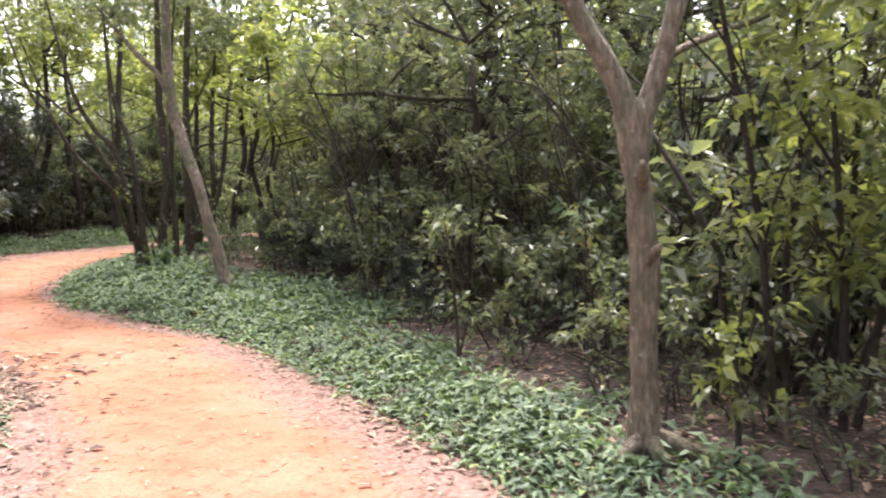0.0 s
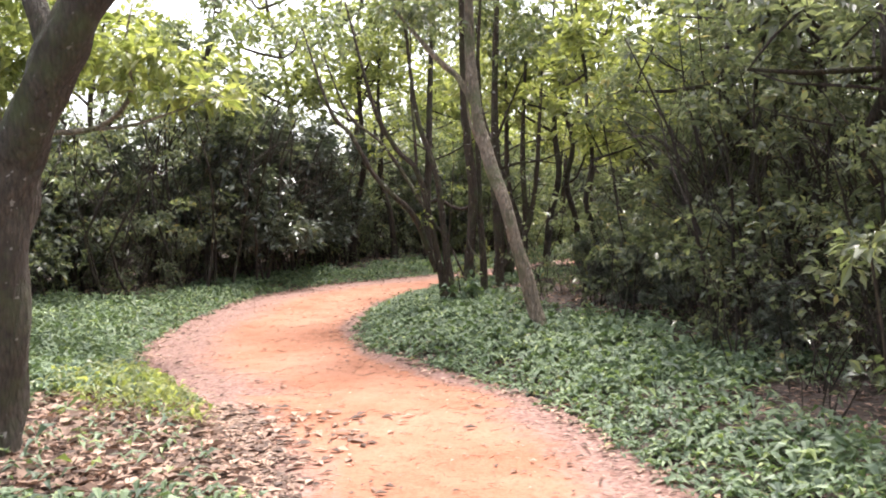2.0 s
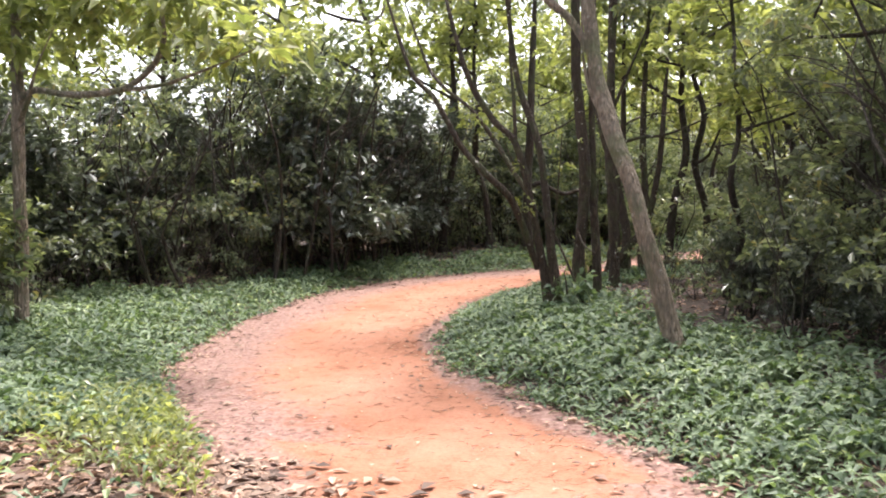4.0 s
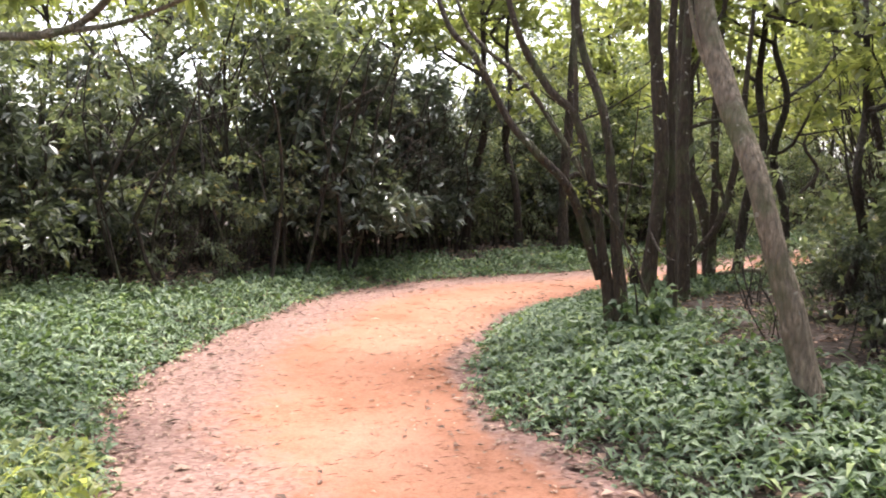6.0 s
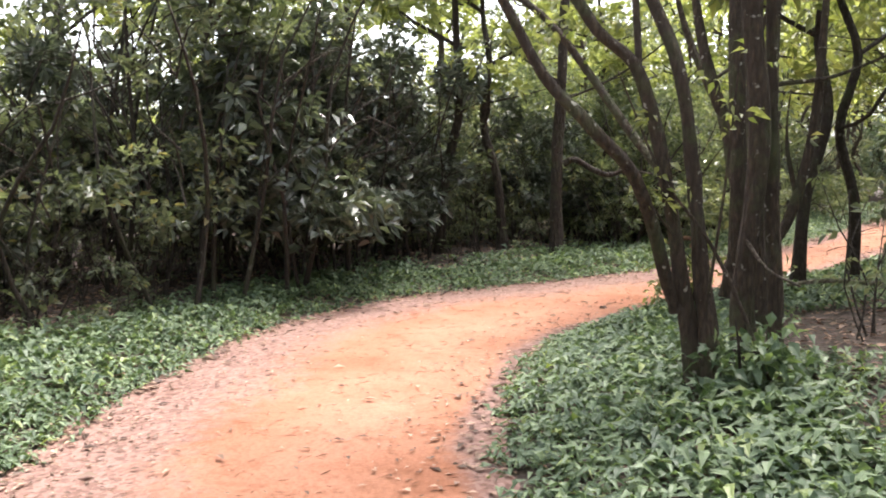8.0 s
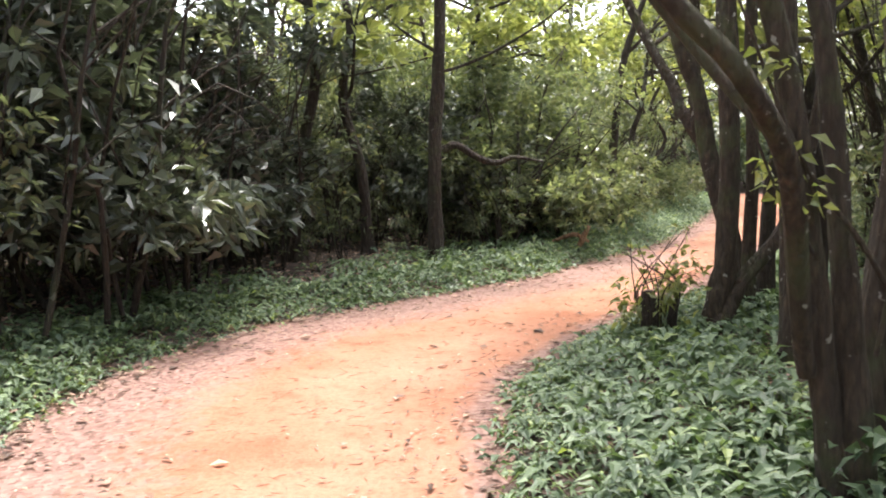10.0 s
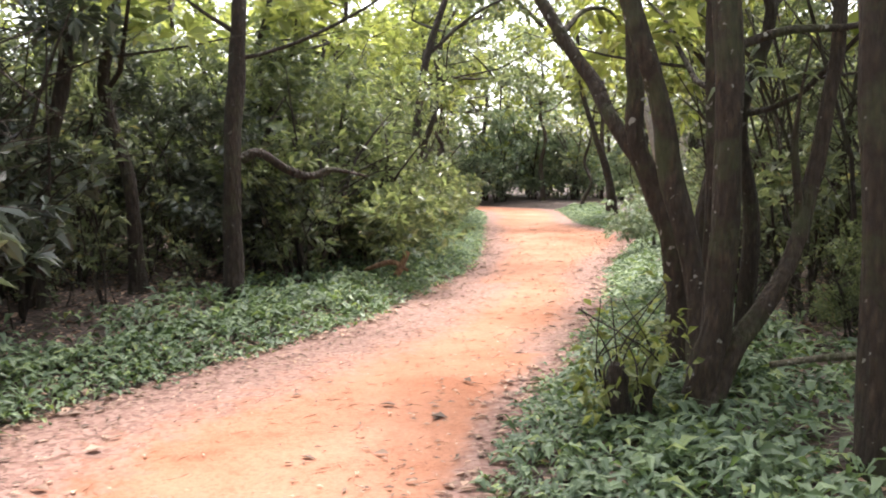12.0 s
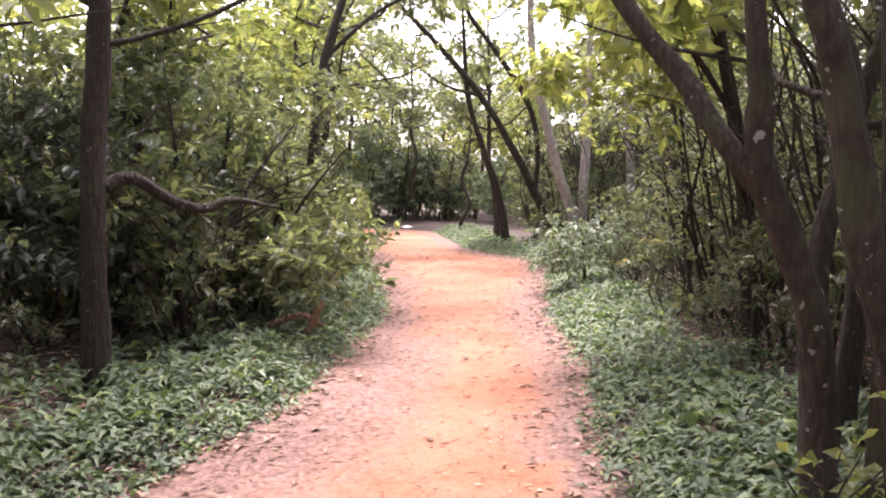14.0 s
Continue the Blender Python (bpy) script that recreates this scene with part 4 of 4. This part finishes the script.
for k, (x, y, h) in enumerate(((0.1, 7.35, 1.2), (1.15, 6.9, 1.25), (-1.35, 13.6, 0.9), (0.9, 8.2, 0.7))):
    z = at_ground(x, y)
    built_tree("sapling", x, y, z, [[(x, y, z - 0.05, 0.014), (x - 0.03, y, z + h * 0.4, 0.012), (x - 0.12, y, z + h, 0.006)]],
               [[(x, y, z + 0.1, 0.01), (x + 0.06, y, z + h * 0.3, 0.008), (x + 0.08, y, z + h * 0.5, 0.004)]], BARK_BROWN,
               [(x - 0.12, y, z + h, 0.2, 0.2, 0.14), (x + 0.05, y, z + h * 0.36, 0.22, 0.2, 0.14)], LEAF_PALE if k % 2 else LEAF_MID, "slender sapling with whorls of narrow leaves", 63 + k, 13, 6, 0.12, "sapling")
built_tree("pale_bush", -1.9, 25.6, 0.1, [[(-1.9, 25.6, -0.1, 0.03), (-1.9, 25.6, 0.5, 0.02), (-1.95, 25.6, 0.9, 0.008)]], [], BARK_BROWN,
           [(-1.9, 25.6, 0.75, 0.75, 0.7, 0.4), (-2.3, 25.4, 0.55, 0.45, 0.45, 0.3), (-1.4, 25.7, 0.6, 0.5, 0.5, 0.35)], LEAF_PALE, "pale grey-green feathery bush at the path's edge", 71, 300, 7, 0.1, "bush")
for x, y, lean in ((0.4, 31.0, -0.9), (0.68, 31.2, 0.15), (1.95, 31.4, -0.2)):
    z = at_ground(x, y)
    built_tree("pale_tree", x, y, z, [[(x, y, z - 0.1, 0.13), (x, y, z + 0.6, 0.1), (x + lean * 0.5, y, z + 2.0, 0.09), (x + lean, y, z + 4.0, 0.07), (x + lean, y, z + 6, 0.03)]], [],
               BARK_WHITE, [(x + lean, y, z + 6, 1.6, 1.6, 1.2)], LEAF_BRIGHT, "pale whitish tree trunk in the distance", 72, 220, 7, 0.18)
built_tree("overhanging_tree", -3.4, 20.6, 0.1,
           [[(-2.6, 20.9, -0.1, 0.09), (-2.65, 20.9, 1.0, 0.07), (-2.8, 20.9, 2.0, 0.06), (-3.1, 20.9, 3.2, 0.045), (-3.3, 21.0, 4.6, 0.02)]],
           [[(-2.8, 20.9, 2.0, 0.03), (-3.3, 20.9, 2.6, 0.025), (-3.9, 21.2, 3.0, 0.012)], [(-3.1, 20.9, 3.1, 0.03), (-3.8, 20.8, 3.7, 0.02), (-4.4, 20.8, 4.1, 0.008)]],
           BARK_DARK, [(-4.0, 21.6, 2.45, 0.6, 0.5, 0.3), (-3.2, 21.5, 2.25, 0.6, 0.5, 0.3), (-3.6, 21.1, 2.8, 0.7, 0.6, 0.4), (-4.0, 20.9, 3.5, 0.8, 0.7, 0.4), (-3.2, 21.0, 4.2, 1.0, 0.9, 0.5), (-2.9, 21.2, 3.0, 0.7, 0.7, 0.5)], LEAF_BRIGHT, "slim tree with fresh yellow-green leaves over the path", 73, 620, 6, 0.14)
built_tree("overhanging_tree", -5.7, 25.4, 0.2,
           [[(-5.7, 25.4, 0.0, 0.09), (-5.6, 25.4, 1.5, 0.07), (-5.4, 25.4, 3.0, 0.055), (-4.9, 25.5, 4.4, 0.03), (-4.5, 25.6, 5.6, 0.015)]],
           [[(-5.4, 25.4, 3.0, 0.03), (-4.7, 25.4, 3.6, 0.022), (-3.9, 25.5, 4.0, 0.01)], [(-4.9, 25.5, 4.3, 0.025), (-4.0, 25.8, 4.8, 0.015), (-3.2, 26.0, 5.0, 0.006)]],
           BARK_DARK, [(-4.3, 25.5, 3.9, 0.8, 0.7, 0.4), (-3.8, 25.8, 4.8, 0.9, 0.8, 0.4), (-5.0, 25.6, 5.2, 1.0, 0.9, 0.5)], LEAF_MID, "slim tree arching leafy branches over the path", 75, 300, 6, 0.14)
built_tree("arching_tree", 0.7, 34.0, 0.2,
           [[(1.26, 34.0, -0.05, 0.1377), (1.21, 34.0, 0.33, 0.102), (0.71, 34.0, 1.43, 0.09), (0.14, 34.0, 2.47, 0.084), (-0.54, 34.0, 3.48, 0.072), (-1.47, 34.0, 4.51, 0.06), (-2.49, 34.0, 5.51, 0.048), (-3.46, 34.0, 6.76, 0.018)], [(0.19, 34.2, -0.05, 0.1458), (0.14, 34.2, 0.33, 0.108), (-0.06, 34.2, 1.3, 0.096), (-0.37, 34.2, 2.19, 0.072), (-0.77, 34.2, 3.53, 0.054), (-0.9, 34.2, 5.69, 0.024)]],
           [[(0.78, 34.0, 1.24, 0.06), (0.84, 33.95, 2.32, 0.06), (0.56, 33.9, 3.37, 0.066), (-0.14, 33.9, 4.38, 0.06), (-0.81, 33.9, 5.23, 0.048), (-1.58, 33.9, 6.49, 0.024)], [(-0.54, 34.0, 3.48, 0.036), (-1.44, 33.8, 3.67, 0.026), (-2.39, 33.6, 4.2, 0.012)]],
           BARK_DARK, [(-2.8, 33.9, 5.8, 1.2, 1.0, 0.6), (-1.0, 34.0, 5.7, 1.3, 1.0, 0.6), (-2.0, 33.6, 4.2, 0.7, 0.7, 0.3), (1.1, 33.7, 3.9, 1.2, 0.9, 0.6)], LEAF_BRIGHT, "dark tree arching its limbs over the path", 76, 420, 6, 0.16)
built_tree("broken_branch", -5.95, 22.75, 0.15, [], [[(-6.05, 22.6, 0.12, 0.035), (-5.98, 22.6, 0.25, 0.04), (-5.9, 22.62, 0.42, 0.03)], [(-6.4, 22.7, 0.2, 0.025), (-6.1, 22.6, 0.3, 0.03), (-5.9, 22.6, 0.2, 0.02)]], WOOD, [], LEAF_DRY, "broken reddish-brown branch lying at the shrubs", 74, category="branch")


def build_far_woods():
    """Distant foliage all round, past the trees that can be told apart."""
    rng = np.random.default_rng(77)
    blobs = []
    for k in range(200):
        a = rng.uniform(0, 6.28)
        r = rng.uniform(24, 40)
        x, y = -4 + r * math.cos(a) * 0.85, 20 + r * math.sin(a) * 1.15
        blobs.append((x, y, rng.uniform(0.5, 4.5), rng.uniform(1.5, 3), rng.uniform(1.5, 3), rng.uniform(0.8, 1.6)))
    tagged(new("far_woods", blades("far_woods", *sprays(rng, blobs, 7000, 8, 0.32), LEAF_BRIGHT)), "distant green woods closing the view", "woods", kind="stuff")


build_far_woods()


# ---- ground cover, litter ----
def build_cover():
    rng = np.random.default_rng(9)
    n = 1500000
    x, y = rng.uniform(-14, 4.5, n), rng.uniform(-2, 42, n)
    c = np.array([(s[0][0] + s[1][0]) / 2 for s in STATIONS]), np.array([(s[0][1] + s[1][1]) / 2 for s in STATIONS])
    keep = np.abs(x - np.interp(y, c[1], c[0])) < 6.5
    x, y = x[keep], y[keep]
    d, inner = beyond(x, y)
    wide = np.where(inner, np.where(y < 9.5, 1.2, np.where(y < 14.3, 2.5, np.where(y < 19, 1.9, 1.3))), np.where(y < 13.5, 3.2, 1.5)) + 0.5 * wobble(x, y, 3.0, 3.0)
    rag = 0.12 * wobble(x, y, 0.8) + 0.08 * wobble(x, y, 0.3, 1.0)
    chance = np.clip((d + 0.1 + rag) / 0.2, 0, 1) * np.clip((wide - d) / 0.9, 0, 1)
    chance *= np.clip(0.7 + 0.8 * wobble(x, y, 1.1, 2.0) + 0.4 * wobble(x, y, 0.45, 5.0), 0.08, 1)
    bare = ((x + 4.7) / 1.5) ** 2 + ((y - 7.0) / 1.6) ** 2
    chance *= np.where((bare < 1) & ~inner, 0.05, 1)
    ok = rng.random(len(x)) < chance * np.clip(1.25 - y / 60, 0.5, 1)
    x, y, d = x[ok], y[ok], d[ok]
    n = len(x)
    z = level(x, y, d)
    a = rng.uniform(0, 6.28, n)
    lift = rng.uniform(0.05, 1.1, n)
    way = np.stack([np.cos(a), np.sin(a), lift], 1)
    tall = rng.uniform(0.0, 0.13, n) * np.clip(d / 0.4, 0.25, 1) * (0.8 + 0.5 * wobble(x, y, 0.9, 4.0))
    pos = np.stack([x, y, z + tall], 1)
    up = unit(np.array((0, 0, 1.0)) + 0.3 * rng.normal(size=(n, 3)))
    length = rng.uniform(0.08, 0.195, n) * np.clip(0.8 + d * 0.4, 0.65, 1.15)
    tagged(new("ground_cover", blades("ground_cover", pos, way, up, length, length * rng.uniform(0.17, 0.29, n), LEAF_COVER, 0.35, True)),
           "low green ground cover of lance-shaped leaves on the banks", "ground cover", kind="stuff")


def copies(sources, places):
    """Vertices and triangles of many copies: sources are meshes, places rows of (source, x, y, z, turn, size)."""
    raw = []
    for me in sources:
        v = np.zeros(len(me.vertices) * 3, np.float32)
        me.vertices.foreach_get("co", v)
        me.calc_loop_triangles()
        f = np.zeros(len(me.loop_triangles) * 3, np.int32)
        me.loop_triangles.foreach_get("vertices", f)
        raw.append((v.reshape(-1, 3), f.reshape(-1, 3)))
    verts, faces, start = [], [], 0
    for k, x, y, z, turn, size in places:
        v, f = raw[k]
        c, n = math.cos(turn) * size, math.sin(turn) * size
        verts.append(np.stack([v[:, 0] * c - v[:, 1] * n + x, v[:, 0] * n + v[:, 1] * c + y, v[:, 2] * size + z], 1))
        faces.append(f + start)
        start += len(v)
    return np.vstack(verts), np.vstack(faces)


def build_undergrowth():
    """Low twiggy growth between the shrubs and under them, too tangled to count."""
    rng = np.random.default_rng(14)

    def allowed(x, y, d, inner):
        f = front(x, y, inner) - np.where(inner & (y < 9), 0.75, 0.35)
        return (d > f) & (d < f + 3.6) & ~(open_view(x, y) & (d < 2.4))

    spots = scatter(rng, 9000, (-15, 6, 2.5, 33), 0.55, allowed, [])
    places = [(int(rng.integers(0, 3)), x, y, at_ground(x, y), rng.uniform(0, 6.28), rng.uniform(0.65, 1.25)) for x, y in spots]
    twigs, leaves = [], []
    for k, (height, spread, count) in enumerate(((1.0, 0.6, 60), (0.7, 0.55, 50), (1.3, 0.6, 30))):
        lines = [line for stem in stems_of(rng, 5, height, spread, 0.008, 4) for line in stem]
        twigs.append(tubes("twig", lines, BARK_DARK, 3, 0.05, k))
        blobs = [(*(rng.normal(size=2) * spread * 0.4), rng.uniform(0.15, 1.0) * height, 0.24, 0.24, 0.16) for _ in range(8)]
        leaves.append(blades("leaf", *sprays(rng, blobs, count, 5, 0.09), LEAF_GREY))
    for name, sources, mat, label in (("undergrowth_twigs", twigs, BARK_DARK, "tangle of thin dark twigs under the shrubs"), ("undergrowth_leaves", leaves, LEAF_GREY, "sparse dull green leaves of the low undergrowth")):
        v, f = copies(sources, places)
        tagged(new(name, mesh_of(name, v, f, mat)), label, "undergrowth", kind="stuff")


build_undergrowth()


def build_sunlit_patch():
    """Yellow-green leaves beside bare litter on the outer bank, sunlight put into their colour."""
    rng = np.random.default_rng(15)
    n = 16000
    x, y = rng.uniform(-7.2, -3.0, n), rng.uniform(7.2, 11.2, n)
    d, inner = beyond(x, y)
    ok = (d > 0.05) & ~inner & (rng.random(n) < np.clip(1.1 - ((x + 4.9) / 1.7) ** 2 - ((y - 8.9) / 1.4) ** 2 + 0.5 * wobble(x, y, 0.8, 9.0), 0, 1))
    x, y, d = x[ok], y[ok], d[ok]
    n = len(x)
    a = rng.uniform(0, 6.28, n)
    way = np.stack([np.cos(a), np.sin(a), rng.uniform(0.3, 1.4, n)], 1)
    length = rng.uniform(0.06, 0.15, n)
    pos = np.stack([x, y, level(x, y, d) + rng.uniform(0.02, 0.15, n)], 1)
    tagged(new("sunlit_patch", blades("sunlit_patch", pos, way, unit(np.array((0, 0, 1.0)) + 0.3 * rng.normal(size=(n, 3))), length, length * rng.uniform(0.2, 0.35, n), LEAF_BRIGHT, 0.3, True)),
           "patch of yellow-green leaves on the bank, sunlight put into their colour", "ground cover", kind="stuff")


build_sunlit_patch()


def build_litter():
    rng = np.random.default_rng(10)
    n = 330000
    x, y = rng.uniform(-14, 5, n), rng.uniform(0, 34, n)
    x[:9000], y[:9000] = rng.uniform(-6.4, -3.0, 9000), rng.uniform(5.0, 8.6, 9000)
    patch = np.arange(n) < 9000
    d, inner = beyond(x, y)
    bare = ((x + 4.6) / 1.6) ** 2 + ((y - 6.8) / 1.7) ** 2
    chance = np.where(d < 0, np.exp(d / 0.36) * 0.95, 0.25 + np.exp(-d / 3.5) * 0.4) * np.clip(0.75 + 0.9 * wobble(x, y, 0.7, 6.0), 0.15, 1)
    chance = np.where((bare < 1) & (d > -0.3), 1.0, chance) * (d < 6)
    ok = rng.random(n) < chance
    x, y, d, patch = x[ok], y[ok], d[ok], patch[ok]
    n = len(x)
    z = np.where(d < 0, np.interp(y, GROUND_Y, GROUND_Z) + 0.022, level(x, y, d) + 0.012)
    a = rng.uniform(0, 6.28, n)
    way = np.stack([np.cos(a), np.sin(a), np.where(d < 0, rng.uniform(-0.02, 0.1, n), rng.uniform(-0.05, 0.3, n))], 1)
    up = unit(np.array((0, 0, 1.0)) + np.where(d < 0, 0.1, 0.3)[:, None] * rng.normal(size=(n, 3)))
    length = rng.uniform(0.03, 0.085, n) * np.where(patch, 1.6, np.where(rng.random(n) < 0.06, 1.4, np.where(d < -0.2, 0.7, 1.0)))
    tagged(new("leaf_litter", blades("leaf_litter", np.stack([x, y, z], 1), way, up, length, length * rng.uniform(0.32, 0.62, n), LEAF_DRY, 0.1)),
           "brown and pinkish fallen leaves along the path's margins", "leaf litter", kind="stuff")


def build_scraps():
    """Needles and twig scraps trodden into the path, thicker in drifts."""
    rng = np.random.default_rng(12)
    n = 70000
    x, y = rng.uniform(-10, 3, n), rng.uniform(1, 34, n)
    d, inner = beyond(x, y)
    ok = (d < 0.1) & (rng.random(n) < np.clip(0.35 + 0.9 * wobble(x, y, 1.3, 7.0), 0.06, 1))
    x, y = x[ok], y[ok]
    n = len(x)
    z = np.interp(y, GROUND_Y, GROUND_Z) + 0.012 * wobble(x, y, 1.1) + 0.006 * wobble(x, y, 0.37, 2.0) + 0.013
    a = rng.normal(0.5, 0.9, n)
    way = np.stack([np.cos(a), np.sin(a), rng.uniform(0.0, 0.12, n)], 1)
    up = unit(np.array((0, 0, 1.0)) + 0.2 * rng.normal(size=(n, 3)))
    length = rng.uniform(0.025, 0.1, n)
    tagged(new("twig_scraps", blades("twig_scraps", np.stack([x, y, z], 1), way, up, length, rng.uniform(0.003, 0.007, n), TWIG_DRY, 0.05)),
           "dark dry needles and twig scraps on the orange path", "twig scraps", kind="stuff")


build_scraps()
build_cover()
build_litter()
